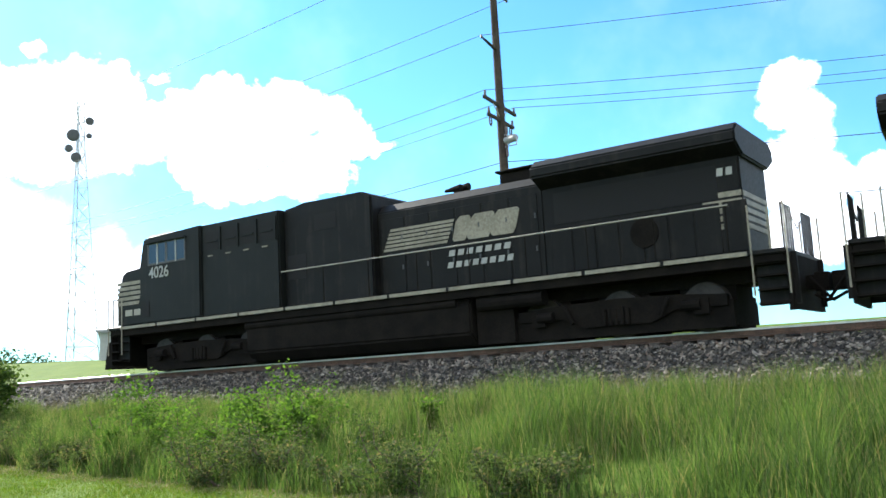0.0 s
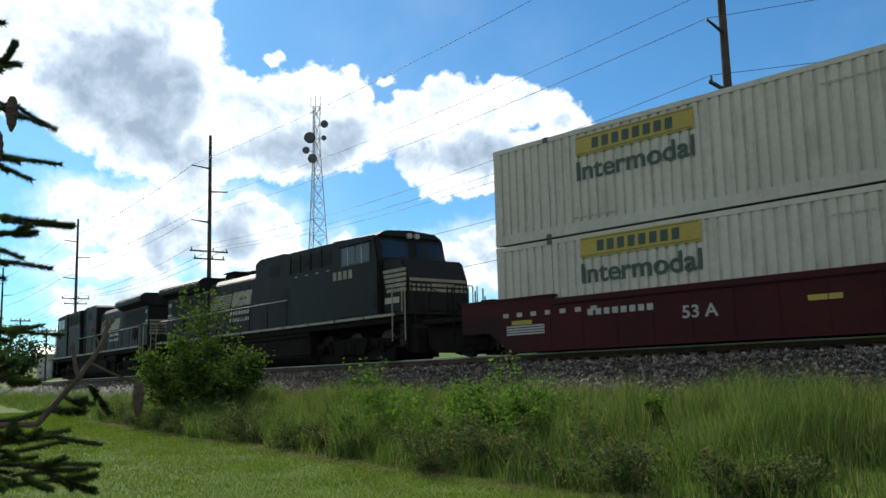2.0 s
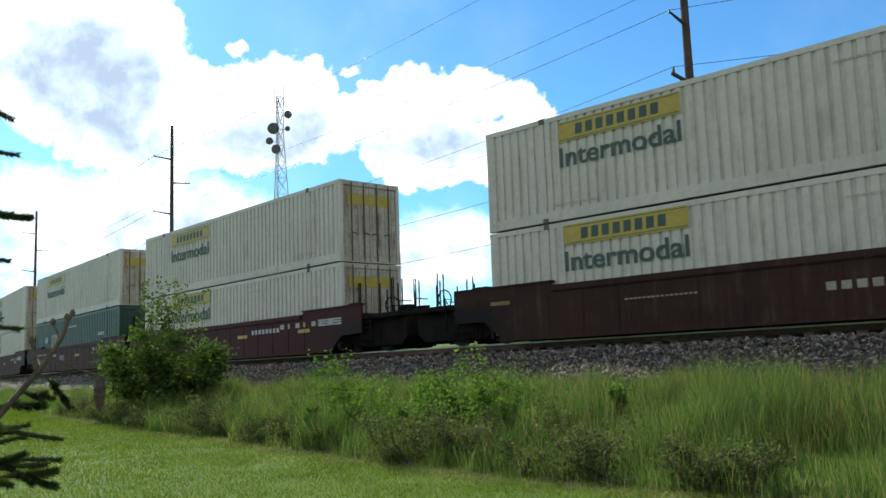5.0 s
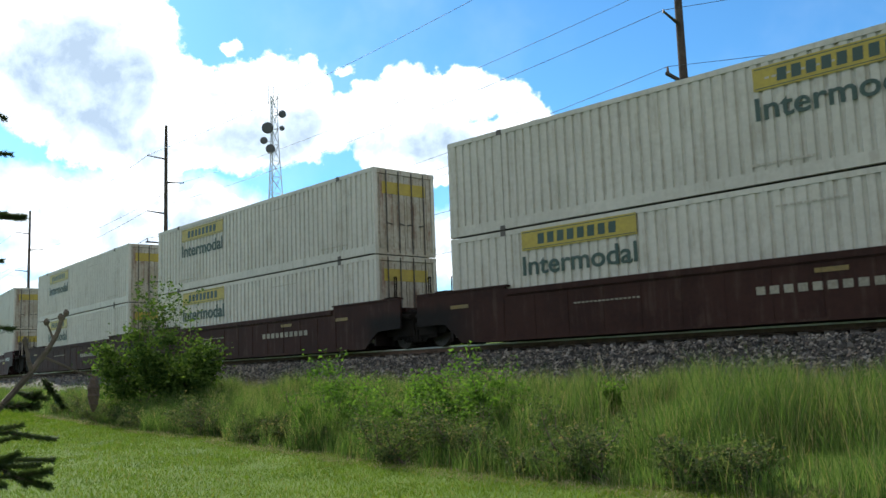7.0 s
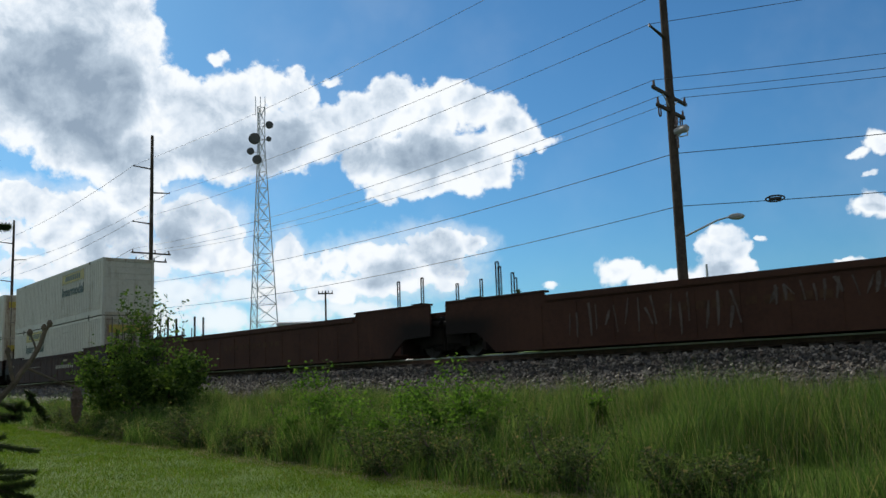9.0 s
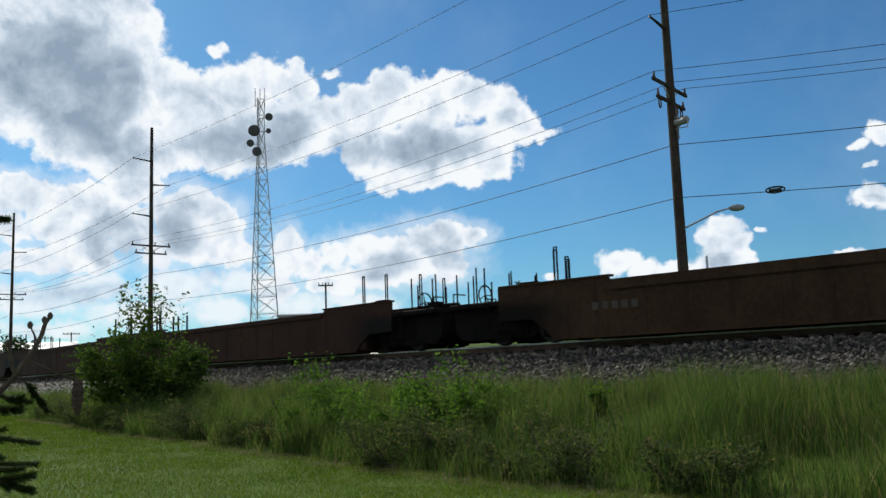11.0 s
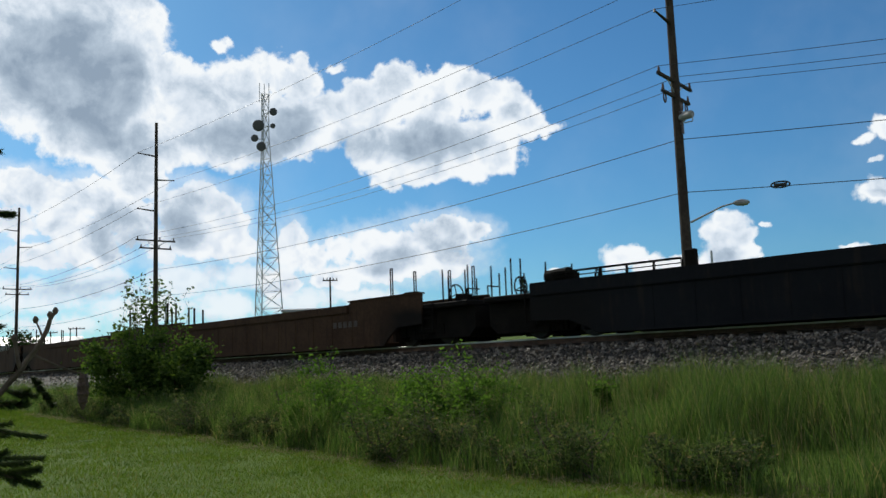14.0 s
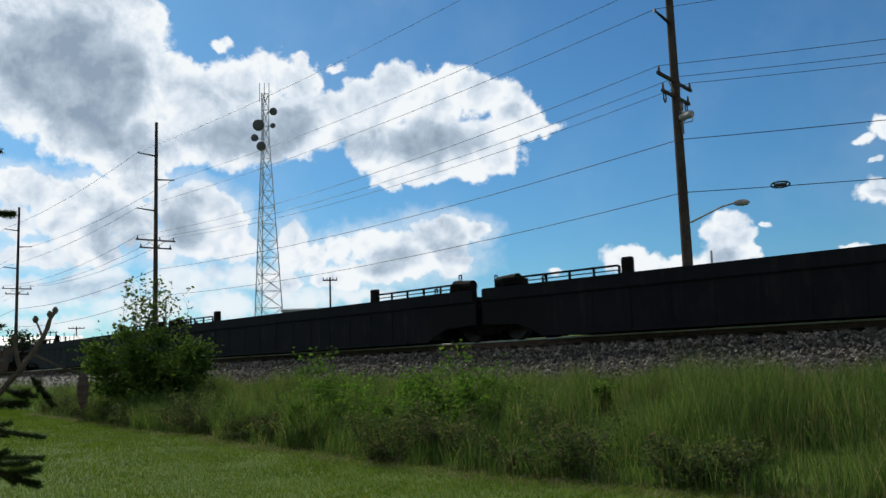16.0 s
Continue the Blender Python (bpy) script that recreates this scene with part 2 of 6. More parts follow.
def leafy(name, low, high, dry=None, lets=0.45, rough=0.8):
    """Leaves or blades, each of its own tint, that let light through."""
    m, k, p, out = principled(name)
    geo = k.add("ShaderNodeNewGeometry")
    rnd = geo.outputs["Random Per Island"]
    col = k.mix(rnd, low, high)
    co = k.add("ShaderNodeTexCoord").outputs["Object"]
    for size, much in ((1.4, 0.45), (4.5, 0.40)):
        col = k.mix(k.math("MULTIPLY", k.span(k.noise(co, size, 5.0), 0.42, 0.66), much), col, [c * 0.6 for c in low])
    if dry:
        col = k.mix(k.span(k.math("FRACT", k.math("MULTIPLY", rnd, 17.31)), 0.86, 0.93), col, dry)
    k.link(col, p.inputs["Base Color"])
    p.inputs["Roughness"].default_value = rough
    p.inputs["Specular IOR Level"].default_value = 0.12
    tr = k.add("ShaderNodeBsdfTranslucent")
    k.link(k.mix(1.0, col, (1.25, 1.35, 0.7), "MULTIPLY"), tr.inputs[0])
    mx = k.add("ShaderNodeMixShader")
    mx.inputs[0].default_value = lets
    k.link(p.outputs[0], mx.inputs[1])
    k.link(tr.outputs[0], mx.inputs[2])
    k.link(mx.outputs[0], out.inputs[0])
    return m


def turf(name):
    m, k, p, _ = principled(name)
    co = k.add("ShaderNodeTexCoord").outputs["Object"]
    f, w = k.noise(co, 28.0, 6.0, 0.65), k.noise(co, 0.5, 4.0)
    stripes = k.noise(k.vmath("MULTIPLY", co, (0.15, 1.5, 1.0)), 1.0, 3.0)
    fac = k.math("ADD", k.math("MULTIPLY", f, 0.4), k.math("ADD", k.math("MULTIPLY", w, 0.35), k.math("MULTIPLY", stripes, 0.25)))
    k.link(k.ramp(fac, (0.32, (0.047, 0.087, 0.011)), (0.5, (0.082, 0.135, 0.015)), (0.68, (0.121, 0.163, 0.026))), p.inputs["Base Color"])
    p.inputs["Roughness"].default_value = 0.9
    p.inputs["Specular IOR Level"].default_value = 0.1
    bump(k, p, f, 0.5, 0.05)
    return m


M_TURF = turf("mown_grass")
M_BLADE = leafy("tall_grass", (0.029, 0.066, 0.018), (0.154, 0.225, 0.066), (0.23, 0.20, 0.105), 0.5)
M_LAWN = leafy("lawn_blades", (0.070, 0.123, 0.014), (0.134, 0.192, 0.024), (0.17, 0.16, 0.05), 0.45)
M_SEED = leafy("dry_stalks", (0.16, 0.14, 0.08), (0.30, 0.25, 0.155), None, 0.3)
M_BRIGHT = leafy("bright_weed_leaves", (0.060, 0.125, 0.020), (0.140, 0.230, 0.045), None, 0.5)
M_SHRUB = leafy("shrub_leaves", (0.034, 0.070, 0.016), (0.130, 0.190, 0.042), None, 0.45)
M_LOW = leafy("low_weed_leaves", (0.036, 0.060, 0.022), (0.130, 0.155, 0.068), (0.18, 0.145, 0.085), 0.42)
M_NEEDLE = leafy("spruce_needles", (0.030, 0.052, 0.020), (0.075, 0.098, 0.036), None, 0.3, 0.6)
M_FARLEAF = leafy("far_leaves", (0.025, 0.05, 0.018), (0.05, 0.08, 0.03), None, 0.3)
M_BARK = surface("bark", (0.055, 0.040, 0.028), (0.12, 0.09, 0.065), 0.9, grain=60, blotch=9, relief=0.6)
M_CONE = surface("spruce_cone", (0.055, 0.032, 0.022), (0.10, 0.065, 0.045), 0.7, grain=150, blotch=30, relief=0.8)
# bed darkened to stand for the shade between stones
M_STONE = surface("ballast_bed", (0.025, 0.022, 0.019), (0.07, 0.06, 0.05), 0.9, grain=16, blotch=2, relief=1.0)


def stones(name):
    m, k, p, _ = principled(name)
    rnd = k.add("ShaderNodeNewGeometry").outputs["Random Per Island"]
    # pale tones stand for lit stone tops, dark ones for shaded gaps
    k.link(k.ramp(rnd, (0.0, (0.020, 0.018, 0.016)), (0.5, (0.068, 0.059, 0.049)), (0.86, (0.255, 0.225, 0.185)), (1.0, (0.13, 0.09, 0.065))), p.inputs["Base Color"])
    p.inputs["Roughness"].default_value = 0.85
    return m


M_CRUSHED = stones("crushed_stone")
# sky gleam along the rail head is put into this pale steel colour
M_RAILTOP = surface("rail_steel_worn", (0.55, 0.53, 0.50), (0.66, 0.64, 0.61), 0.40, 0.25, 40, 6, 0.05)
M_RAIL = surface("rail_steel_rusty", (0.075, 0.045, 0.032), (0.15, 0.09, 0.06), 0.85, grain=40, blotch=5)
M_TIE = surface("creosote_wood", (0.035, 0.028, 0.022), (0.10, 0.085, 0.07), 0.9, grain=30, blotch=4, relief=0.5)
M_BLACK = surface("locomotive_black_paint", (0.0048, 0.0046, 0.0046), (0.0088, 0.0084, 0.008), 0.55, grain=14, blotch=0.9, relief=0.05, streak=(0.035, 0.029, 0.024), streaks=0.35, spec=0.16)
M_GREYBLACK = surface("cab_dark_grey_paint", (0.0075, 0.0088, 0.008), (0.012, 0.0132, 0.012), 0.55, grain=14, blotch=0.9, relief=0.05, streak=(0.03, 0.026, 0.022), streaks=0.3, spec=0.15)
M_GRIME = surface("greasy_running_gear", (0.005, 0.0044, 0.004), (0.013, 0.0105, 0.0085), 0.9, grain=22, blotch=2, relief=0.3, spec=0.12)
M_WHEEL = surface("wheel_steel", (0.022, 0.018, 0.016), (0.05, 0.042, 0.038), 0.6, 0.4, 20, 3)
M_CREAM = surface("cream_paint", (0.27, 0.245, 0.185), (0.17, 0.15, 0.108), 0.55, grain=16, blotch=2)
M_WHITE = surface("white_lettering", (0.36, 0.36, 0.34), (0.28, 0.28, 0.265), 0.55, grain=30, blotch=3)
M_BOX = surface("container_white_paint", (0.455, 0.435, 0.375), (0.385, 0.365, 0.31), 0.55, grain=9, blotch=0.5, relief=0.06, streak=(0.22, 0.19, 0.14), streaks=0.45)
M_BOXEND = surface("container_door_rust_streaks", (0.38, 0.355, 0.295), (0.27, 0.23, 0.17), 0.6, grain=9, blotch=0.8, relief=0.1, streak=(0.13, 0.055, 0.025), streaks=0.9)
M_GREEN = surface("container_green_paint", (0.005, 0.034, 0.019), (0.009, 0.046, 0.027), 0.5, grain=9, blotch=0.7, relief=0.06, streak=(0.05, 0.05, 0.035), streaks=0.4)
M_YELLOW = surface("logo_yellow", (0.37, 0.285, 0.028), (0.29, 0.22, 0.03), 0.5, grain=12, blotch=1.5)
M_OCHRE = surface("logo_ochre", (0.19, 0.125, 0.025), (0.12, 0.085, 0.025), 0.5, grain=12, blotch=1.5)
M_INK = surface("dark_green_lettering", (0.018, 0.045, 0.035), (0.03, 0.06, 0.045), 0.55)
M_FAINT = surface("faint_stencil_grey", (0.30, 0.28, 0.23), (0.36, 0.34, 0.28), 0.6)
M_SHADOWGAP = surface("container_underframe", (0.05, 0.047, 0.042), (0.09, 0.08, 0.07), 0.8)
M_MAROON = surface("well_car_maroon_paint", (0.030, 0.0038, 0.0052), (0.045, 0.007, 0.008), 0.6, grain=10, blotch=0.8, relief=0.08, streak=(0.026, 0.011, 0.009), streaks=0.6, spec=0.15, end_dark=0.7)
M_BROWN = surface("well_car_dark_brown_paint", (0.022, 0.009, 0.007), (0.036, 0.015, 0.011), 0.7, grain=10, blotch=0.8, relief=0.1, streak=(0.075, 0.05, 0.036), streaks=0.45, spec=0.15, end_dark=0.92)
M_RUST = surface("well_car_rust_brown_paint", (0.037, 0.0165, 0.011), (0.058, 0.027, 0.017), 0.75, grain=10, blotch=0.7, relief=0.12, streak=(0.06, 0.028, 0.018), streaks=0.7, spec=0.15, end_dark=0.92)
M_RUSTGREY = surface("well_car_faded_brown_paint", (0.042, 0.022, 0.013), (0.070, 0.040, 0.023), 0.8, grain=10, blotch=0.7, relief=0.12, streak=(0.035, 0.02, 0.013), streaks=0.8, spec=0.12, end_dark=0.92)
M_NAVY = surface("well_car_blue_black_paint", (0.0050, 0.0056, 0.0082), (0.0095, 0.0102, 0.0128), 0.7, grain=10, blotch=0.7, relief=0.08, streak=(0.035, 0.025, 0.018), streaks=0.4, spec=0.12, end_dark=0.9)
M_POLE = surface("weathered_pole_wood", (0.040, 0.031, 0.025), (0.078, 0.062, 0.050), 0.95, grain=9, blotch=1.0, relief=0.4, streak=(0.035, 0.027, 0.02), streaks=0.8, spec=0.2)
M_GALV = surface("galvanised_steel", (0.40, 0.41, 0.42), (0.50, 0.51, 0.52), 0.5, 0.7, 8, 0.6)
M_WIRE = surface("wire_sheath", (0.03, 0.032, 0.036), (0.05, 0.052, 0.056), 0.6)
M_PORCELAIN = surface("brown_porcelain", (0.05, 0.03, 0.022), (0.08, 0.05, 0.04), 0.25)
M_DISH = surface("dish_cover_grey", (0.045, 0.047, 0.05), (0.075, 0.078, 0.082), 0.6)
M_LAMPGREY = surface("lamp_housing_grey", (0.26, 0.26, 0.255), (0.33, 0.33, 0.32), 0.55)
M_METALWALL = surface("pale_metal_siding", (0.32, 0.32, 0.31), (0.40, 0.40, 0.39), 0.6, grain=3, blotch=0.15)
M_METALROOF = surface("grey_metal_roof", (0.25, 0.25, 0.26), (0.33, 0.33, 0.34), 0.5, 0.2, 3, 0.12)


def glass_pane():
    m, k, p, _ = principled("cab_window_glass")
    p.inputs["Base Color"].default_value = (0.75, 0.82, 0.82, 1)
    p.inputs["Roughness"].default_value = 0.03
    p.inputs["Transmission Weight"].default_value = 1.0
    return m


def plain(name, color, rough=0.5, metal=0.0):
    m, k, p, _ = principled(name)
    co = k.add("ShaderNodeTexCoord").outputs["Object"]
    k.link(k.mix(k.noise(co, 20.0), color, [c * 0.8 for c in color]), p.inputs["Base Color"])
    p.inputs["Roughness"].default_value, p.inputs["Metallic"].default_value = rough, metal
    return m


M_SPRAY = surface("faded_spray_paint", (0.080, 0.062, 0.052), (0.042, 0.026, 0.019), 0.7, grain=30, blotch=3)
# opaque pane; the dark cab interior is put into its colour
M_DARKPANE = plain("dark_cab_pane", (0.012, 0.013, 0.014), 0.12)
M_GLASS = glass_pane()
# near-black that paints the shaded inside of vents and intakes
M_DARKIN = plain("dark_opening", (0.006, 0.006, 0.007), 0.9)


# ---- mesh helpers ----
def as_mesh(name, bm):
    me = bpy.data.meshes.new(name)
    bmesh.ops.recalc_face_normals(bm, faces=bm.faces)
    bm.to_mesh(me)
    bm.free()
    return me


def part(name, bm, material, parent, label=""):
    """One mesh object under a thing or a part. bm may be a mesh that is shared."""
    me = as_mesh(name, bm) if isinstance(bm, bmesh.types.BMesh) else bm
    if not me.materials:
        me.materials.append(material)
    ob = new(name, me)
    ob.parent = parent
    if label:
        ob["label"] = label
    return ob


def thing(name, label, category, m=None, group="", kind=""):
    ob = new(name)
    ob.empty_display_size = 0.2
    if m is not None:
        ob.matrix_basis = m
    return tagged(ob, label, category, group, kind)


def box(bm, x0, x1, y0, y1, z0, z1):
    v = [bm.verts.new(p) for p in ((x0, y0, z0), (x1, y0, z0), (x1, y1, z0), (x0, y1, z0), (x0, y0, z1), (x1, y0, z1), (x1, y1, z1), (x0, y1, z1))]
    for q in ((3, 2, 1, 0), (4, 5, 6, 7), (0, 1, 5, 4), (1, 2, 6, 5), (2, 3, 7, 6), (3, 0, 4, 7)):
        bm.faces.new([v[i] for i in q])
    return bm


def boxes(*rows):
    bm = bmesh.new()
    for r in rows:
        box(bm, *r)
    return bm


def soften(bm, width, segments=2):
    bmesh.ops.bevel(bm, geom=list(bm.edges), offset=width, segments=segments, affect="EDGES", clamp_overlap=True)
    return bm


def prism(bm, ring, axis, lo, hi):
    """A closed outline (two coordinates a corner) drawn out along an axis."""
    def at(p, d):
        return {"x": (d, p[0], p[1]), "y": (p[0], d, p[1]), "z": (p[0], p[1], d)}[axis]
    a, b = [bm.verts.new(at(p, lo)) for p in ring], [bm.verts.new(at(p, hi)) for p in ring]
    bm.faces.new(a[::-1])
    bm.faces.new(b)
    for i in range(len(ring)):
        j = (i + 1) % len(ring)
        bm.faces.new((a[i], a[j], b[j], b[i]))
    return bm


def tube(bm, p, q, r0, r1=None, sides=8, cap=True):
    p, q = Vector(p), Vector(q)
    r1 = r0 if r1 is None else r1
    turn = (q - p).to_track_quat("Z", "Y")
    rings = []
    for c, r in ((p, r0), (q, r1)):
        rings.append([bm.verts.new(c + turn @ Vector((r * math.cos(i * math.tau / sides), r * math.sin(i * math.tau / sides), 0))) for i in range(sides)])
    for i in range(sides):
        j = (i + 1) % sides
        bm.faces.new((rings[0][i], rings[0][j], rings[1][j], rings[1][i]))
    if cap:
        bm.faces.new(rings[0][::-1])
        bm.faces.new(rings[1])
    return bm


def each(name, rows, material, parent, label=""):
    """One part for each box."""
    for r in rows:
        part(name, boxes(r), material, parent, label)


def tubes(*rows, sides=8):
    bm = bmesh.new()
    for r in rows:
        tube(bm, *r, sides=sides)
    return bm


def lettering(name, text, size, material, parent, m, width=None):
    """Raised letters, standing on the face whose outside is the local -y side."""
    cu = bpy.data.curves.new(name, "FONT")
    cu.body, cu.size, cu.extrude, cu.offset = text, size, 0.004, 0.016 * size
    ob = bpy.data.objects.new(name, cu)
    scene.collection.objects.link(ob)
    bpy.context.view_layer.update()
    me = bpy.data.meshes.new_from_object(ob.evaluated_get(bpy.context.evaluated_depsgraph_get()))
    bpy.data.objects.remove(ob)
    if width:
        have = max(v.co.x for v in me.vertices) - min(v.co.x for v in me.vertices)
        for v in me.vertices:
            v.co.x *= width / have
    me.materials.clear()
    me.transform(m @ pose(0, 0, 0, 90, 0, 0))
    return part(name, me, material, parent)


# ---- ground ----
def edge_y(x):
    """Where the mown lawn ends and the rough bank begins."""
    return 9.0 + 0.135 * max(0.0, -x - 8) + 0.10 * math.sin(x * 1.3) - 0.03 * max(0.0, x + 8) + 0.30 * noise.noise((x * 0.55, 3.0, 0.0)) + 0.14 * noise.noise((x * 2.1, 7.0, 0.0))


def lawn_z(x):
    return 0.014 * min(60.0, max(0.0, -x - 10))


def ground_z(x, y):
    toe, lo = track_y(max(-90.0, min(40.0, x))) - 4.1, lawn_z(x)
    e = min(edge_y(x), toe - 1.5)
    u = min(1.0, max(0.0, (y - e) / (toe - e)))
    u = u * u * (3 - 2 * u)
    if y > toe + 9:
        # fields beyond the line; the climb is added to hide sky under the train
        r = math.hypot(x, y)
        rise = min(1.0, max(0.0, (y - toe - 9) / 25.0))
        return 0.80 + (EYE - 0.80 + 0.036 * min(r, 260.0)) * rise
    return lo + (0.80 - lo) * u + 0.02 * noise.noise((x * 0.7, y * 0.7, 0.0))


def grid_object(name, xs, ys, height, material, label, category):
    verts = [(x, y, height(x, y)) for y in ys for x in xs]
    n = len(xs)
    faces = [(j * n + i, j * n + i + 1, (j + 1) * n + i + 1, (j + 1) * n + i) for j in range(len(ys) - 1) for i in range(n - 1)]
    me = bpy.data.meshes.new(name)
    me.from_pydata(verts, [], faces)
    for p in me.polygons:
        p.use_smooth = True
    me.materials.append(material)
    return tagged(new(name, me), label, category, kind="structure")


far = [40, 60, 100, 180, 350, 800, 2500]
xs = [-v for v in far[::-1]] + [-38 + 0.8 * i for i in range(58)] + [12, 16, 22, 30] + far
ys = [-v for v in far[::-1]] + [-20, -10, -4, 0] + [2 + 0.45 * i for i in range(38)] + [20, 22, 24, 26, 30] + far
grid_object("ground", xs, ys, ground_z, M_TURF, "mown green lawn rising to a rough grassy railway bank", "lawn")


# ---- railway ----
def sweep(name, ring, xs, material, parent=None):
    """An outline of (offset across, height) drawn along the line."""
    verts, faces, n = [], [], len(ring)
    for x in xs:
        verts += [(x, track_y(x) + o, z) for o, z in ring]
    for i in range(len(xs) - 1):
        for j in range(n):
            q = (j + 1) % n
            faces.append((i * n + j, i * n + q, (i + 1) * n + q, (i + 1) * n + j))
    faces += [tuple(range(n)), tuple(range((len(xs) - 1) * n, len(xs) * n))]
    me = bpy.data.meshes.new(name)
    me.from_pydata(verts, [], faces)
    bm = bmesh.new()
    bm.from_mesh(me)
    bmesh.ops.recalc_face_normals(bm, faces=bm.faces)
    bm.to_mesh(me)
    bm.free()
    me.materials.append(material)
    ob = new(name, me)
    ob.parent = parent
    return ob


along = [-300 + 20 * i for i in range(8)] + [-144 + 4 * i for i in range(45)] + [40 + 20 * i for i in range(20)]
bed = sweep("ballast_bed", [(-4.6, 0.55), (-3.2, 1.04), (-1.75, 1.72), (1.75, 1.72), (3.2, 1.04), (4.6, 0.55)], along, M_STONE)
tagged(bed, "grey crushed-stone ballast bank under the railway", "ballast", kind="structure")

track = thing("railway_track", "single railway track with worn steel rails on dark timber ties", "track", kind="structure")
for side in (-0.752, 0.752):
    sweep("rail", [(side - 0.07, 1.90), (side + 0.07, 1.90), (side + 0.07, 1.915), (side + 0.012, 1.945), (side + 0.012, 2.03), (side + 0.037, 2.045),
                   (side + 0.037, 2.07), (side - 0.037, 2.07), (side - 0.037, 2.045), (side - 0.012, 2.03), (side - 0.012, 1.945), (side - 0.07, 1.915)], along, M_RAIL, track)
    top = sweep("running_surface", [(side - 0.042, 2.036), (side + 0.042, 2.036), (side + 0.042, 2.072), (side + 0.030, RAIL), (side - 0.030, RAIL), (side - 0.042, 2.072)], along, M_RAILTOP, track)
    top["label"] = "worn running surface, its sky gleam painted as a pale colour"
tie = as_mesh("tie", soften(boxes((-0.115, 0.115, -1.30, 1.30, 1.70, 1.895)), 0.012, 1))
tie.materials.append(M_TIE)
rng = random.Random(4)
for i in range(150):
    x = -72 + 0.53 * i
    ob = part("tie", tie, M_TIE, track)
    ob.matrix_basis = pose(x, track_y(x) + rng.uniform(-0.05, 0.05), rng.uniform(-0.015, 0.01), 0, 0, math.degrees(2 * BEND * (x + 15)) + rng.uniform(-1, 1))

# crushed stone lying on the bank
rs = np.random.RandomState(3)


def scatter_stones(count, x0, x1):
    base = np.array([(1, 0, 0), (-1, 0, 0), (0, 1, 0), (0, -1, 0), (0, 0, 1), (0, 0, -1)], float)
    tri = np.array([(0, 2, 4), (2, 1, 4), (1, 3, 4), (3, 0, 4), (2, 0, 5), (1, 2, 5), (3, 1, 5), (0, 3, 5)])
    x = rs.uniform(x0, x1, count)
    o = rs.uniform(-4.5, -0.95, count)
    z = np.interp(o, [-4.6, -3.2, -1.75, 0], [0.55, 1.04, 1.72, 1.73]) + rs.uniform(-0.01, 0.07, count) + 0.06 * np.exp(-((o + 1.9) / 0.35) ** 2) * rs.rand(count)
    size = 0.020 + 0.042 * rs.rand(count) ** 1.4
    v = base[None] * (size[:, None] * rs.uniform(0.6, 1.25, (count, 3)))[:, None, :] + rs.normal(0, 0.26, (count, 6, 3)) * size[:, None, None]
    ang = rs.uniform(0, math.tau, count)
    c, s = np.cos(ang)[:, None], np.sin(ang)[:, None]
    vx, vy = v[..., 0] * c - v[..., 2] * s, v[..., 1] * c + v[..., 0] * s
    v = np.stack([vx, vy, v[..., 2] * c + v[..., 0] * s * 0.5], -1)
    y = 20.10 + BEND * (x + 15) ** 2 + o
    v += np.stack([x, y, z], -1)[:, None, :]
    return v.reshape(-1, 3), (tri[None] + 6 * np.arange(count)[:, None, None]).reshape(-1, 3)


def quick_mesh(name, verts, faces, material):
    me = bpy.data.meshes.new(name)
    me.from_pydata(verts.tolist() if isinstance(verts, np.ndarray) else verts, [], faces.tolist() if isinstance(faces, np.ndarray) else faces)
    me.materials.append(material)
    return me


va, fa = scatter_stones(46000, -32, 4)
vb, fb = scatter_stones(6000, -70, -32)
tagged(new("ballast_stones", quick_mesh("ballast_stones", np.vstack([va, vb]), np.vstack([fa, fb + len(va)]), M_CRUSHED)),
       "loose grey crushed stones on the railway bank", "gravel", kind="stuff")


# ---- grass ----
GZ = np.vectorize(ground_z)
EY = np.vectorize(edge_y)


def blades(x, y, z, height, width, lean, steps=3):
    """Tapered, bent blades, one strip each."""
    n = len(x)
    a = rs.uniform(0, math.tau, n)
    face = rs.uniform(0, math.tau, n)
    rows = []
    for i in range(steps + 1):
        u = i / steps
        off = lean * u * u
        cx, cy, cz = x + np.cos(a) * off, y + np.sin(a) * off, z + height * u * (1 - 0.18 * u * (lean / np.maximum(height, 0.01)))
        w = width * (1 - u) ** 0.7 * 0.5
        if i < steps:
            rows += [np.stack([cx - np.cos(face) * w, cy - np.sin(face) * w, cz], -1), np.stack([cx + np.cos(face) * w, cy + np.sin(face) * w, cz], -1)]
        else:
            rows += [np.stack([cx, cy, cz], -1)]
    v = np.stack(rows, 1)
    k = v.shape[1]
    tri = []
    for i in range(steps - 1):
        tri += [(2 * i, 2 * i + 1, 2 * i + 3), (2 * i, 2 * i + 3, 2 * i + 2)]
    tri.append((2 * steps - 2, 2 * steps - 1, 2 * steps))
    f = np.array(tri)[None] + k * np.arange(n)[:, None, None]
    return v.reshape(-1, 3), f.reshape(-1, 3)


def clump_noise(x, y, s, k=0.0):
    return np.array([noise.noise((a * s, b * s, k)) for a, b in zip(x, y)])


def bank_points(n, x0, x1, u0=0.0, u1=1.0, bias=1.0):
    x = rs.uniform(x0, x1, n)
    toe = 20.10 + BEND * (x + 15) ** 2 - 3.6
    e = EY(x)
    u = u0 + (u1 - u0) * rs.rand(n) ** bias
    return x, e + (toe - e) * u, u


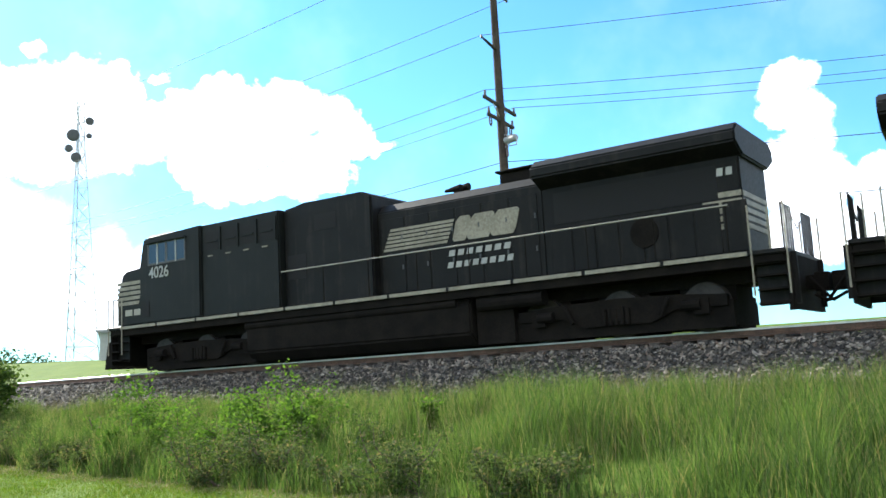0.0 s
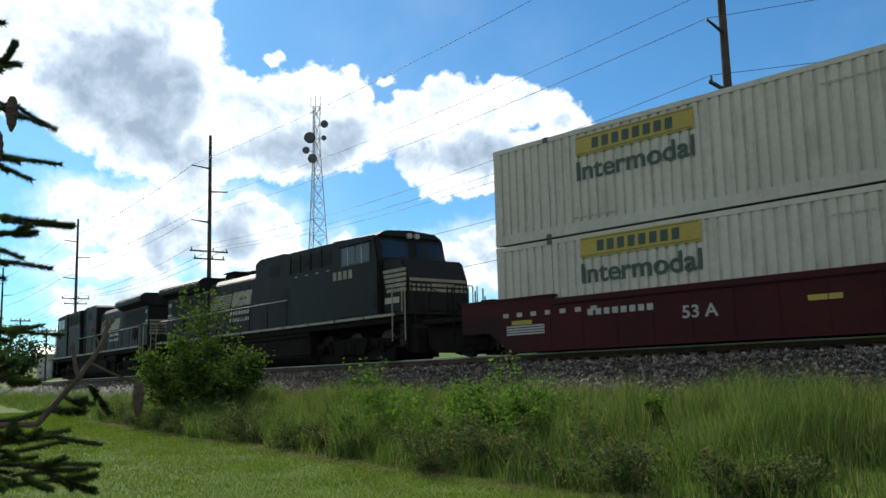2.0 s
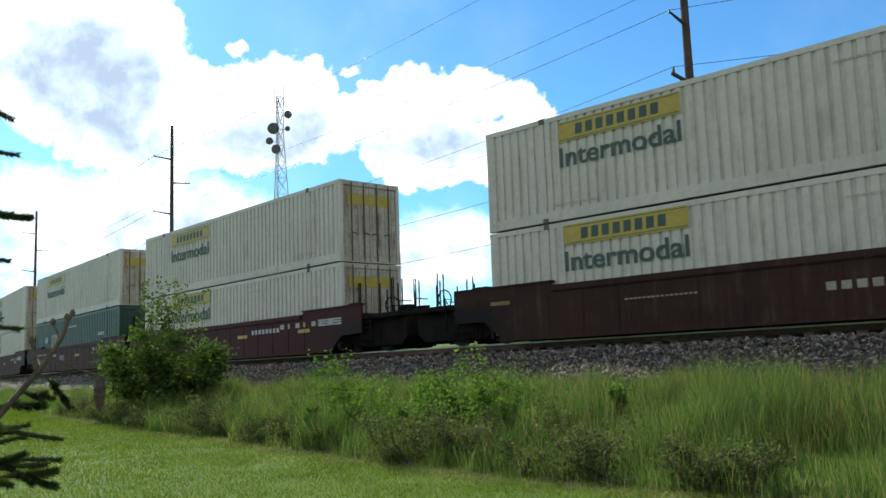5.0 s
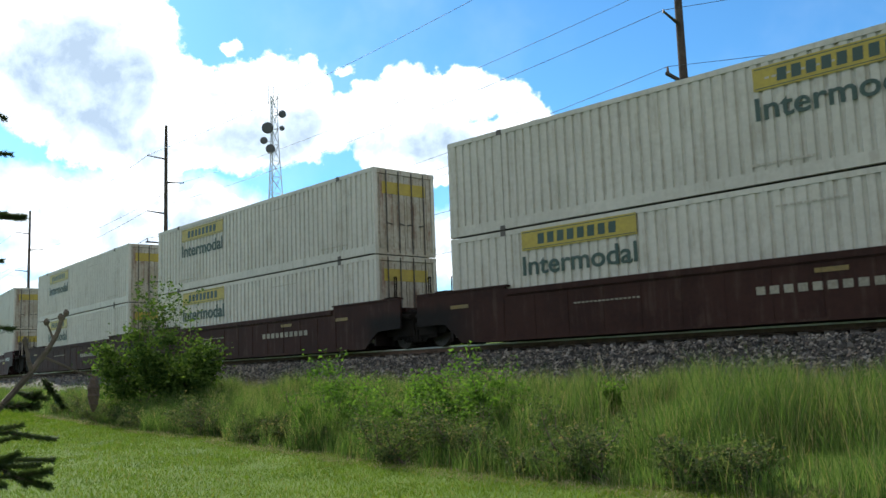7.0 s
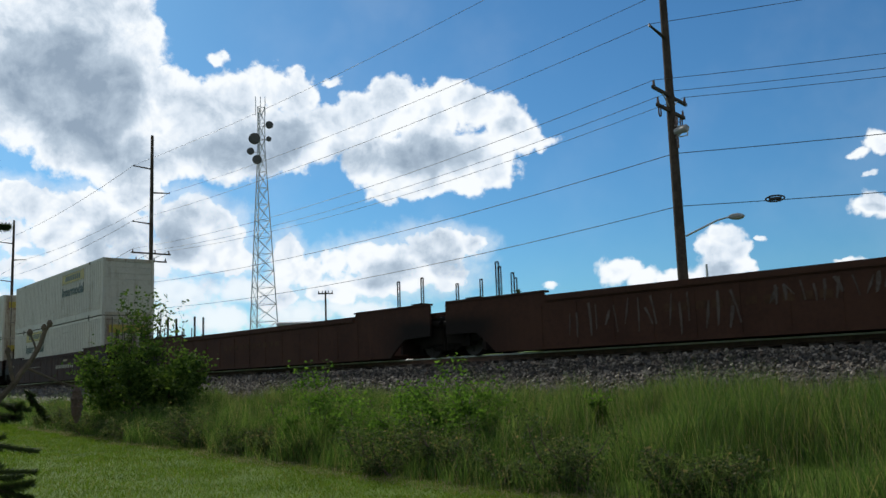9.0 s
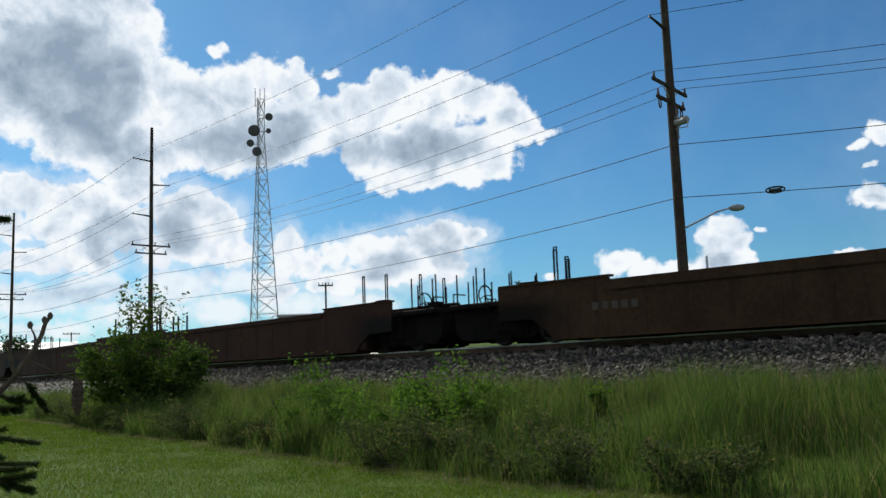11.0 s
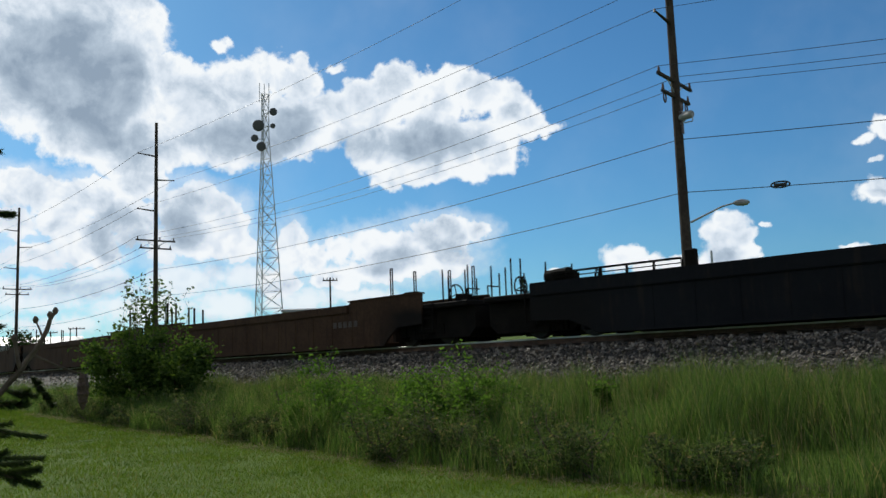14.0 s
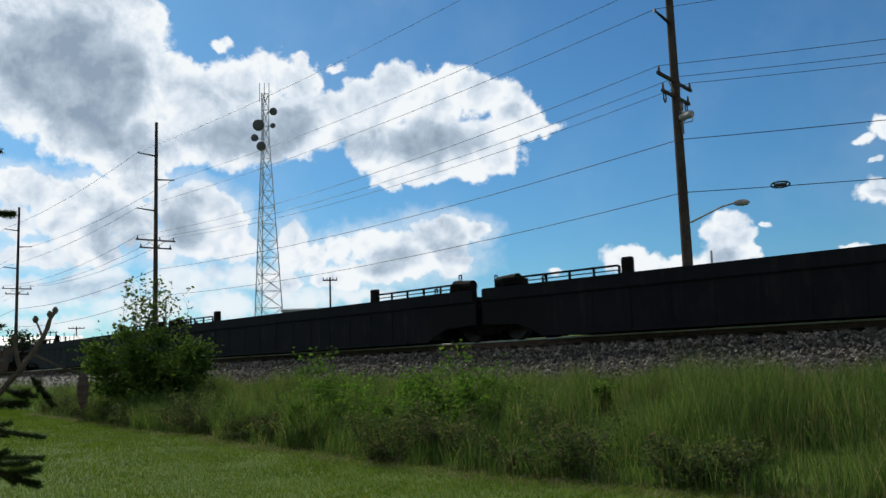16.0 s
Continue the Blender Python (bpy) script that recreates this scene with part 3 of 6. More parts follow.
def tall_grass(n, x0, x1):
    x, y, u = bank_points(n, x0, x1, -0.03, 1.0, 0.95)
    c = clump_noise(x, y, 0.55)
    tuft = clump_noise(x, y, 1.7, 4.0)
    h = (0.56 + 0.50 * c + 0.55 * tuft) * (0.45 + 0.90 * rs.rand(n) ** 1.3)
    right = np.clip((x + 14) / 8, 0, 1)
    h *= (0.95 + 0.05 * right) * (1.0 - 0.45 * np.clip((u - 0.55) / 0.45, 0, 1)) * (0.66 + 0.34 * np.clip(u / 0.08, 0, 1))
    h = np.maximum(h, 0.16)
    keep = rs.rand(n) < np.maximum(0.42, 0.66 + 0.8 * c + 0.7 * tuft)
    x, y, h = x[keep], y[keep], h[keep]
    return blades(x, y, GZ(x, y) - 0.03, h, rs.uniform(0.004, 0.014, len(x)), h * rs.uniform(0.08, 0.62, len(x)))


va, fa = tall_grass(235000, -26, 3)
vb, fb = tall_grass(50000, -62, -26)
tagged(new("tall_grass", quick_mesh("tall_grass", np.vstack([va, vb]), np.vstack([fa, fb + len(va)]), M_BLADE)),
       "tall uncut green grass on the railway bank", "grass", kind="stuff")

# dry seed stalks among the grass and along the foot of the ballast
x, y, u = bank_points(7500, -34, 3, 0.1, 1.16, 0.6)
va, fa = blades(x, y, GZ(x, y), rs.uniform(0.45, 0.95, len(x)) * (1.0 - 0.3 * (u > 0.8)), np.full(len(x), 0.007), rs.uniform(0.05, 0.3, len(x)), 2)
# straw litter along the edge of the lawn
x, y, u = bank_points(15000, -32, 3, -0.10, 0.09, 1.0)
h = rs.uniform(0.06, 0.26, len(x))
vb, fb = blades(x, y, GZ(x, y), h * 0.5, rs.uniform(0.006, 0.014, len(x)), h * rs.uniform(0.6, 1.6, len(x)), 2)
va, fa = np.vstack([va, vb]), np.vstack([fa, fb + len(va)])
tagged(new("seed_stalks", quick_mesh("seed_stalks", va, fa, M_SEED)), "thin dry seed stalks standing in the tall grass", "grass", kind="stuff")

# short mown blades where the lawn is near
n = 230000
x = -1 - 41 * rs.rand(n) ** 1.25
y = EY(x) + 0.25 - (6.5 + 0.1 * np.maximum(0, -x - 10)) * rs.rand(n) ** 1.2
h = rs.uniform(0.025, 0.065, n) * (1 + 0.5 * clump_noise(x, y, 1.1))
h = np.where(rs.rand(n) < 0.02, h * 2.2, h)
va, fa = blades(x, y, GZ(x, y) - 0.005, h, rs.uniform(0.007, 0.016, n) * (1 + np.maximum(0, -x - 12) * 0.05), h * rs.uniform(0.2, 0.9, n), 1)
tagged(new("lawn_grass", quick_mesh("lawn_grass", va, fa, M_LAWN)), "short mown lawn grass with stray longer blades", "grass", kind="stuff")


# ---- leaves on stems ----
def leaf_mesh(name, centres, size, material, flat=0.5, seed=1, long=1.6):
    """Many folded leaves, each of four corners and a midrib."""
    r = np.random.RandomState(seed)
    c = np.asarray(centres, float)
    n = len(c)
    d = r.normal(size=(n, 3))
    d[:, 2] *= flat
    d /= np.linalg.norm(d, axis=1)[:, None]
    s = np.cross(d, r.normal(size=(n, 3)))
    s /= np.linalg.norm(s, axis=1)[:, None]
    up = np.cross(d, s)
    L = (size * r.uniform(0.6, 1.3, n))[:, None]
    W = L / long
    v = np.stack([c, c + d * L * 0.45 + s * W * 0.5 + up * W * 0.15, c + d * L, c + d * L * 0.45 - s * W * 0.5 + up * W * 0.15], 1)
    f = np.array([(0, 1, 2), (0, 2, 3)])[None] + 4 * np.arange(n)[:, None, None]
    return quick_mesh(name, v.reshape(-1, 3), f.reshape(-1, 3), material)


def limb(bm, p, q, r0, r1, rng, bend=0.12, pieces=4, sides=6):
    """A crooked tapering stem. Returns its points."""
    p, q = Vector(p), Vector(q)
    pts = [p]
    for i in range(1, pieces + 1):
        u = i / pieces
        w = (q - p).length * bend * (1 if i < pieces else 0)
        pts.append(p.lerp(q, u) + Vector((rng.uniform(-w, w), rng.uniform(-w, w), rng.uniform(-w, w) * 0.5)))
    for i in range(pieces):
        tube(bm, pts[i], pts[i + 1], r0 + (r1 - r0) * i / pieces, r0 + (r1 - r0) * (i + 1) / pieces, sides, True)
    return pts


def shrub(name, x, y, radius, height, leaves, leaf, material, label, seed, category="bush", whips=0, whip_lift=0.5, lean=(0, 0), z=None):
    """A many-stemmed bush: stems, and a crown of leaves massed round their ends with gaps between."""
    rng = random.Random(seed)
    ob = thing(name, label, category, pose(x, y, ground_z(x, y) if z is None else z))
    spots, ends = [], []
    for i in range(max(5, int(radius * 9))):
        a, q = rng.uniform(0, math.tau), rng.uniform(0.25, 1.0) ** 0.6
        end = Vector((math.cos(a) * radius * q + lean[0], math.sin(a) * radius * q + lean[1], height * rng.uniform(0.45, 0.95) * (1.12 - 0.45 * q * q)))
        bm = bmesh.new()
        pts = limb(bm, (rng.uniform(-0.12, 0.12) * radius, rng.uniform(-0.12, 0.12) * radius, 0), end, 0.012 + 0.01 * height, 0.004, rng)
        part("stem", bm, M_BARK, ob)
        ends += pts[2:]
    for i in range(whips):
        a, q = rng.uniform(0, math.tau), rng.uniform(0, 0.75)
        base = Vector((math.cos(a) * radius * q, math.sin(a) * radius * q, height * 0.75))
        tip = base + Vector((rng.uniform(-0.3, 0.3), rng.uniform(-0.3, 0.3), height * whip_lift * rng.uniform(0.5, 1.0)))
        bm = bmesh.new()
        pts = limb(bm, base, tip, 0.008, 0.003, rng, 0.08, 5)
        part("shoot", bm, M_BARK, ob)
        for p in pts:
            for _ in range(5):
                spots.append(p + Vector((rng.gauss(0, 0.07), rng.gauss(0, 0.07), rng.gauss(0, 0.06))))
    while len(spots) < leaves:
        p = rng.choice(ends)
        g = 0.16 * radius * rng.uniform(0.5, 1.3)
        spots.append(p + Vector((rng.gauss(0, g), rng.gauss(0, g), abs(rng.gauss(0, g)) * 0.8 - 0.3 * g - rng.random() * 0.25 * height * (rng.random() < 0.4))))
    spots = [(p[0], p[1], max(0.03, p[2])) for p in spots]
    part("crown", leaf_mesh("crown", spots, leaf, material, seed=seed), material, ob)
    return ob


def polar(az, r):
    return -math.sin(radians(az)) * r, math.cos(radians(az)) * r


x, y = polar(62.9, 28.0)
shrub("leafy_bush", x, y, 1.48, 2.85, 17000, 0.125, M_SHRUB, "round green leafy bush with thin upright shoots at the rail bank", 21, whips=30, whip_lift=0.62)
x, y = polar(52.6, 18.3)
shrub("weed_bush", x, y, 0.60, 1.75, 1500, 0.075, M_BRIGHT, "loose light green weed bush growing beside the ballast", 22, "weed", whips=5, whip_lift=0.25)
x, y = polar(44.4, 16.6)
shrub("bright_weed", x, y, 0.80, 1.40, 2600, 0.080, M_BRIGHT, "bright green broad-leaved weeds in the tall grass", 23, "weed", whips=4, whip_lift=0.35)
for i, (az, r, rad, hh) in enumerate([(47.5, 16.2, 0.7, 1.0), (54.6, 17.6, 0.35, 0.8), (42.3, 16.0, 0.5, 0.95), (35.2, 16.3, 0.14, 0.45), (45.4, 15.6, 0.7, 1.0), (50.0, 16.4, 0.6, 0.95), (43.6, 15.2, 0.5, 0.95), (46.5, 16.9, 0.6, 0.95), (51.4, 17.4, 0.6, 1.1)]):
    x, y = polar(az, r)
    shrub("bright_weed", x, y, rad, hh * 1.25, 1300, 0.066, M_BRIGHT, "light green weeds standing among tall grass", 30 + i, "weed", whips=3, whip_lift=0.3)
for i in range(40):
    rng = random.Random(60 + i)
    x = -4.5 - 0.68 * i + rng.uniform(-0.6, 0.6)
    y = edge_y(x) + rng.uniform(-0.10, 0.75)
    rad = rng.choice((0.28, 0.4, 0.55, 0.8))
    shrub("low_shrub", x, y, rad, rad * rng.uniform(0.75, 1.25) + 0.12, int(500 + 1500 * rad), 0.05, M_LOW, "low dark weedy shrub at the edge of the lawn", 80 + i, "shrub")


# ---- spruce beside the camera ----
def spruce_branch(name, parent, start, tip, twigs, rng, cones=()):
    bm = bmesh.new()
    pts = limb(bm, start, tip, min(0.011, 0.016 * (Vector(tip) - Vector(start)).length), 0.003, rng, 0.05, 6, 6)
    lines = [(pts[i], pts[i + 1]) for i in range(len(pts) - 1)]
    way = (Vector(tip) - Vector(start))
    length = way.length
    way.normalize()
    flat = way.cross(Vector((0, 0, 1))).normalized()
    for i in range(twigs + 6 if twigs else 3):
        u = rng.uniform(0.15, 1.0)
        base = Vector(start).lerp(Vector(tip), u)
        sgn = rng.choice((-1, 1))
        d = (way * rng.uniform(0.45, 0.9) + flat * sgn * rng.uniform(0.3, 0.9) + Vector((0, 0, rng.uniform(-0.35, 0.28)))).normalized()
        q = limb(bm, base, base + d * length * rng.uniform(0.14, 0.30) * (1.15 - 0.5 * u), 0.004, 0.002, rng, 0.06, 2, 5)
        lines += [(q[0], q[1]), (q[1], q[2])]
    part("branch", bm, M_BARK, parent)
    vs, fs = [], []
    for p, q in lines:
        d = q - p
        n = int(d.length * 5200)
        d.normalize()
        for _ in range(n):
            c = p.lerp(q, rng.random())
            side = Vector((rng.gauss(0, 1), rng.gauss(0, 1), rng.gauss(0.35, 1)))
            side -= d * side.dot(d)
            side.normalize()
            g = (side + d * rng.uniform(0.5, 1.3)).normalized() * rng.uniform(0.010, 0.019)
            w = g.cross(d).normalized() * 0.0017
            k = len(vs)
            vs += [tuple(c - w), tuple(c + w), tuple(c + g)]
            fs.append((k, k + 1, k + 2))
    part("needles", quick_mesh("needles", vs, fs, M_NEEDLE), M_NEEDLE, parent)
    for spot in cones:
        cb = bmesh.new()
        rings = 9
        prev = None
        for i in range(rings + 1):
            u = i / rings
            r = 0.0150 * math.sin(math.pi * min(1, 0.12 + 0.86 * u)) ** 0.6 * (1.0 if i % 2 else 0.86)
            ring = [cb.verts.new(Vector(spot) + Vector((r * math.cos(a * math.tau / 9 + i * 0.35), r * math.sin(a * math.tau / 9 + i * 0.35), -0.085 * u))) for a in range(9)]
            if prev:
                for a in range(9):
                    cb.faces.new((prev[a], prev[(a + 1) % 9], ring[(a + 1) % 9], ring[a]))
            prev = ring
        cb.faces.new(prev)
        part("cone", cb, M_CONE, parent, "brown hanging spruce cone")


SPRUCE_R = 2.35
tx, ty = polar(86.0, 2.75)
spruce = thing("spruce_tree", "dark green spruce tree with bare branch tips and hanging brown cones", "tree", pose(0, 0, 0))
bm = bmesh.new()
tube(bm, (tx, ty, 0), (tx - 0.03, ty, 1.6), 0.075, 0.055, 10)
tube(bm, (tx - 0.03, ty, 1.6), (tx - 0.02, ty + 0.02, 3.6), 0.055, 0.012, 10)
part("trunk", bm, M_BARK, spruce)


def spruce_at(az, tan_el, r=SPRUCE_R):
    x, y = polar(az, r)
    return Vector((x, y, EYE + tan_el * r))


rng = random.Random(9)
for az, te, drop, twigs, r, cone_at in [
        (73.7, 0.335, 0.02, 8, 2.30, ((73.9, 0.300),)), (73.6, 0.290, 0.05, 7, 2.40, ()), (73.4, 0.232, 0.09, 9, 2.30, ((74.6, 0.262),)),
        (75.0, 0.380, -0.03, 6, 2.5, ()), (71.4, 0.170, 0.02, 6, 2.35, ()), (73.3, 0.158, -0.02, 6, 2.45, ()), (74.5, 0.130, 0.0, 9, 2.3, ()),
        (72.8, 0.062, -0.02, 10, 2.30, ()), (73.6, 0.020, -0.03, 10, 2.45, ()), (72.4, 0.012, -0.05, 9, 2.35, ()),
        (70.9, -0.046, 0.02, 11, 2.30, ()), (70.7, -0.074, 0.0, 11, 2.40, ()), (70.2, -0.088, 0.03, 11, 2.30, ()), (71.2, -0.115, 0.02, 9, 2.35, ()),
        (73.5, -0.030, 0.0, 10, 2.5, ()), (74.0, -0.105, 0.0, 10, 2.45, ()), (74.2, -0.165, 0.0, 10, 2.4, ()), (73.2, -0.06, 0.05, 12, 2.4, ()), (74.8, 0.05, 0.03, 10, 2.35, ()), (74.6, -0.20, 0.02, 12, 2.35, ()), (73.0, -0.15, 0.05, 12, 2.3, ())]:
    start = Vector((tx, ty, EYE + (te + drop) * SPRUCE_R))
    spruce_branch("branch", spruce, start, spruce_at(az, te, r), twigs, rng, [spruce_at(a, t, r) for a, t in cone_at])
# the bare forked shoot with its pendent cone
bm = bmesh.new()
fork = spruce_at(69.8, 0.012)
limb(bm, (tx, ty, EYE - 0.10), spruce_at(71.9, -0.033), 0.012, 0.008, rng, 0.02, 4)
limb(bm, spruce_at(71.9, -0.033), fork, 0.008, 0.007, rng, 0.03, 3)
limb(bm, fork, spruce_at(68.7, 0.043), 0.007, 0.006, rng, 0.03, 3)
limb(bm, spruce_at(68.7, 0.043), spruce_at(68.06, 0.070), 0.006, 0.0045, rng, 0.05, 3)
limb(bm, spruce_at(68.7, 0.043), spruce_at(69.1, 0.061), 0.003, 0.002, rng, 0.05, 2)
limb(bm, fork, spruce_at(70.2, 0.043), 0.006, 0.004, rng, 0.05, 3)
limb(bm, spruce_at(69.15, 0.026), spruce_at(67.5, 0.012), 0.0035, 0.003, rng, 0.03, 3)
limb(bm, spruce_at(67.5, 0.012), spruce_at(66.55, 0.006), 0.003, 0.002, rng, 0.03, 2)
for az, te in ((68.06, 0.070), (69.1, 0.061), (70.2, 0.043), (68.35, 0.066)):
    tip = spruce_at(az, te)
    tube(bm, tip - Vector((0, 0, 0.007)), tip + Vector((0, 0, 0.002)), 0.004, 0.0075, 7)
    tube(bm, tip + Vector((0, 0, 0.002)), tip + Vector((0, 0, 0.010)), 0.0075, 0.003, 7)
part("forked_shoot", bm, M_BARK, spruce, "bare forked shoot with buds")
spruce_branch("branch", spruce, spruce_at(69.3, 0.006), spruce_at(68.2, -0.022), 3, rng, [spruce_at(66.5, 0.006)])
spruce_branch("branch", spruce, spruce_at(70.6, -0.008), spruce_at(69.0, -0.015), 4, rng)
spruce_branch("branch", spruce, spruce_at(71.6, -0.02), spruce_at(69.5, -0.022), 6, rng)


# ---- poles, wires, tower and far buildings ----
POLES = [(24.0, 41.0), polar(29.58, 31.5), polar(62.5, 66.0), polar(70.1, 102.7), polar(74.0, 146.0)]


def line_way(i):
    a = Vector(POLES[max(0, i - 1)])
    b = Vector(POLES[min(len(POLES) - 1, i + 1)])
    d = (b - a).normalized()
    return Vector((d.x, d.y, 0)), Vector((-d.y, d.x, 0)) if d.x < 0 else Vector((d.y, -d.x, 0))


CROSS = {}


def utility_pole(i, lamp):
    px, py = POLES[i]
    gz = ground_z(px, py) if i < 2 else 0.8
    ob = thing("utility_pole", "tall weathered wooden utility pole with steel arms, crossarms and insulators", "pole", pose(px, py, 0), "line of utility poles")
    bm = bmesh.new()
    tube(bm, (0, 0, gz - 0.3), (0, 0, EYE + 9), 0.200, 0.150, 14)
    tube(bm, (0, 0, EYE + 9), (0, 0, EYE + 18.0), 0.150, 0.105, 14)
    part("shaft", bm, M_POLE, ob)
    way = line_way(i)[1]
    near = way if way.y < 0 else -way     # towards the camera's side of the line
    away = -near
    tips = {}
    for key, z, d in (("a", 15.6, near), ("b", 13.9, away), ("c", 11.65, near)):
        tip = d * 1.3 + Vector((0, 0, EYE + z + 0.04))
        bm = bmesh.new()
        tube(bm, (0, 0, EYE + z - 0.06), tip, 0.065, 0.035, 8)
        part("steel_arm", bm, M_POLE, ob)
        part("insulator", tubes((tip - Vector((0, 0, 0.05)), tip + Vector((0, 0, 0.07)), 0.05, 0.03)), M_PORCELAIN, ob)
        tips[key] = Vector((px, py, 0)) + tip + Vector((0, 0, 0.05))
    for z, half in ((9.50, 1.42), (8.95, 1.15)):
        bm = bmesh.new()
        p, q = near * half, away * half
        side = Vector((-near.y, near.x, 0)) * 0.045
        vs = [bm.verts.new(c + s + Vector((0, 0, EYE + z + h))) for c in (p, q) for s, h in ((side, -0.05), (-side, -0.05), (-side, 0.05), (side, 0.05))]
        for f in ((0, 1, 2, 3), (7, 6, 5, 4), (0, 4, 5, 1), (1, 5, 6, 2), (2, 6, 7, 3), (3, 7, 4, 0)):
            bm.faces.new([vs[j] for j in f])
        part("crossarm", bm, M_POLE, ob)
        for key, u in (("d", 1.1), ("e", -0.25), ("f", -1.1)):
            c = near * (u * half / 1.2)
            part("insulator", tubes((c + Vector((0, 0, EYE + z + 0.06)), c + Vector((0, 0, EYE + z + 0.26)), 0.055, 0.03)), M_PORCELAIN, ob)
            if half > 1.3:
                tips[key] = Vector((px, py, EYE + z + 0.26)) + c
    part("brace", tubes((near * 0.75 + Vector((0, 0, EYE + 9.55)), Vector((0, 0, EYE + 9.0)), 0.02), (away * 0.75 + Vector((0, 0, EYE + 9.55)), Vector((0, 0, EYE + 9.0)), 0.02)), M_GALV, ob)
    if i == 1:
        # cut-outs hanging from the lower arm, and a pole-top switch box
        for u in (0.95, -0.45, -0.85):
            c = near * u + Vector((0, 0, EYE + 8.9))
            bm = bmesh.new()
            pts = [c + near * (0.10 * math.cos(a)) + Vector((0, 0, -0.16 + 0.17 * math.sin(a))) for a in [j * math.tau / 9 for j in range(10)]]
            for j in range(9):
                tube(bm, pts[j], pts[j + 1], 0.028, 0.028, 6)
            part("fuse_cutout", bm, M_PORCELAIN, ob)
        r = Vector((0.8, -0.25, 0)).normalized()
        c = r * 0.42 + Vector((0, 0, EYE + 8.18))
        bm = bmesh.new()
        tube(bm, c - r * 0.24, c + r * 0.24, 0.12, 0.14, 14)
        tube(bm, c + r * 0.24, c + r * 0.31, 0.14, 0.09, 14)
        part("switch_housing", bm, M_LAMPGREY, ob, "light grey pole-mounted switch housing")
        for p, q, w in ((Vector((0, 0, EYE + 8.45)), c + Vector((0, 0, 0.12)), 0.03), (c + r * 0.30 + Vector((0, 0, -0.26)), c - r * 0.1 + Vector((0, 0, -0.22)), 0.02),
                        (c + r * 0.30 + Vector((0, 0, -0.26)), c + r * 0.30, 0.02), (Vector((0, 0, EYE + 7.9)), c + Vector((0, 0, -0.1)), 0.03)):
            part("housing_bracket", tubes((p, q, w)), M_GALV, ob)
        part("riser", tubes((r * 0.22 + Vector((0, 0, EYE + 7.6)), r * 0.22 + Vector((0, 0, EYE + 8.7)), 0.05)), M_PORCELAIN, ob)
    if lamp:
        d = Vector((0.86, 0.50, 0)).normalized()
        bm = bmesh.new()
        a0, a1, a2 = Vector((0, 0, EYE + 4.55)) + d * 0.18, Vector((0, 0, EYE + 5.02)) + d * 1.25, Vector((0, 0, EYE + 5.10)) + d * 1.62
        tube(bm, a0, a1, 0.035, 0.03)
        tube(bm, a1, a2, 0.03, 0.028)
        arm = part("lamp_arm", bm, M_GALV, ob)
        bm = bmesh.new()
        head = [(0, 0.05), (0.12, 0.10), (0.30, 0.12), (0.46, 0.08), (0.52, 0.02)]
        for (u0, r0), (u1, r1) in zip(head, head[1:]):
            tube(bm, a2 + d * u0, a2 + d * u1, r0, r1, 12)
        part("lamp_head", bm, M_LAMPGREY, ob, "grey cobra-head street lamp")
    CROSS[i] = tips
    return ob


for i in range(5):
    utility_pole(i, i == 1)


def wire(p, q, sag, radius, label="dark overhead wire strung between utility poles"):
    cu = bpy.data.curves.new("overhead_wire", "CURVE")
    cu.dimensions, cu.bevel_depth, cu.bevel_resolution = "3D", radius, 1
    sp = cu.splines.new("POLY")
    sp.points.add(24)
    p, q = Vector(p), Vector(q)
    for j, pt in enumerate(sp.points):
        u = j / 24
        c = p.lerp(q, u) - Vector((0, 0, sag * 4 * u * (1 - u)))
        pt.co = (*c, 1)
    cu.materials.append(M_WIRE)
    return tagged(new("overhead_wire", cu), label, "wire", "overhead wires")


for i in range(4):
    for key in "abcdef":
        p, q = CROSS[i][key], CROSS[i + 1][key]
        wire(p, q, 0.5 if key in "abc" else 0.75, 0.010 if i < 2 else 0.014)
    for z in (7.45, 5.6):
        p, q = Vector((*POLES[i], EYE + z)), Vector((*POLES[i + 1], EYE + z))
        wire(p, q, 0.55, 0.014 if i < 2 else 0.018, "thick dark communication cable strung between utility poles")

# splice loop on the low cable
mid = Vector((*POLES[0], EYE + 5.6)).lerp(Vector((*POLES[1], EYE + 5.6)), 0.925)
bm = bmesh.new()
d = (Vector((*POLES[0], 0)) - Vector((*POLES[1], 0))).normalized()
pts = [mid + d * (0.30 * math.cos(a)) + Vector((0, 0, -0.10 + 0.10 * math.sin(a))) for a in [j * math.tau / 12 for j in range(13)]]
for j in range(12):
    tube(bm, pts[j], pts[j + 1], 0.03, 0.03, 6)
tube(bm, mid - d * 0.2 + Vector((0, 0, -0.1)), mid + d * 0.2 + Vector((0, 0, -0.1)), 0.05, 0.05)
ob = tagged(new("cable_loop", as_mesh("cable_loop", bm)), "dark coil of spare cable hung on a wire", "cable")
ob.data.materials.append(M_WIRE)


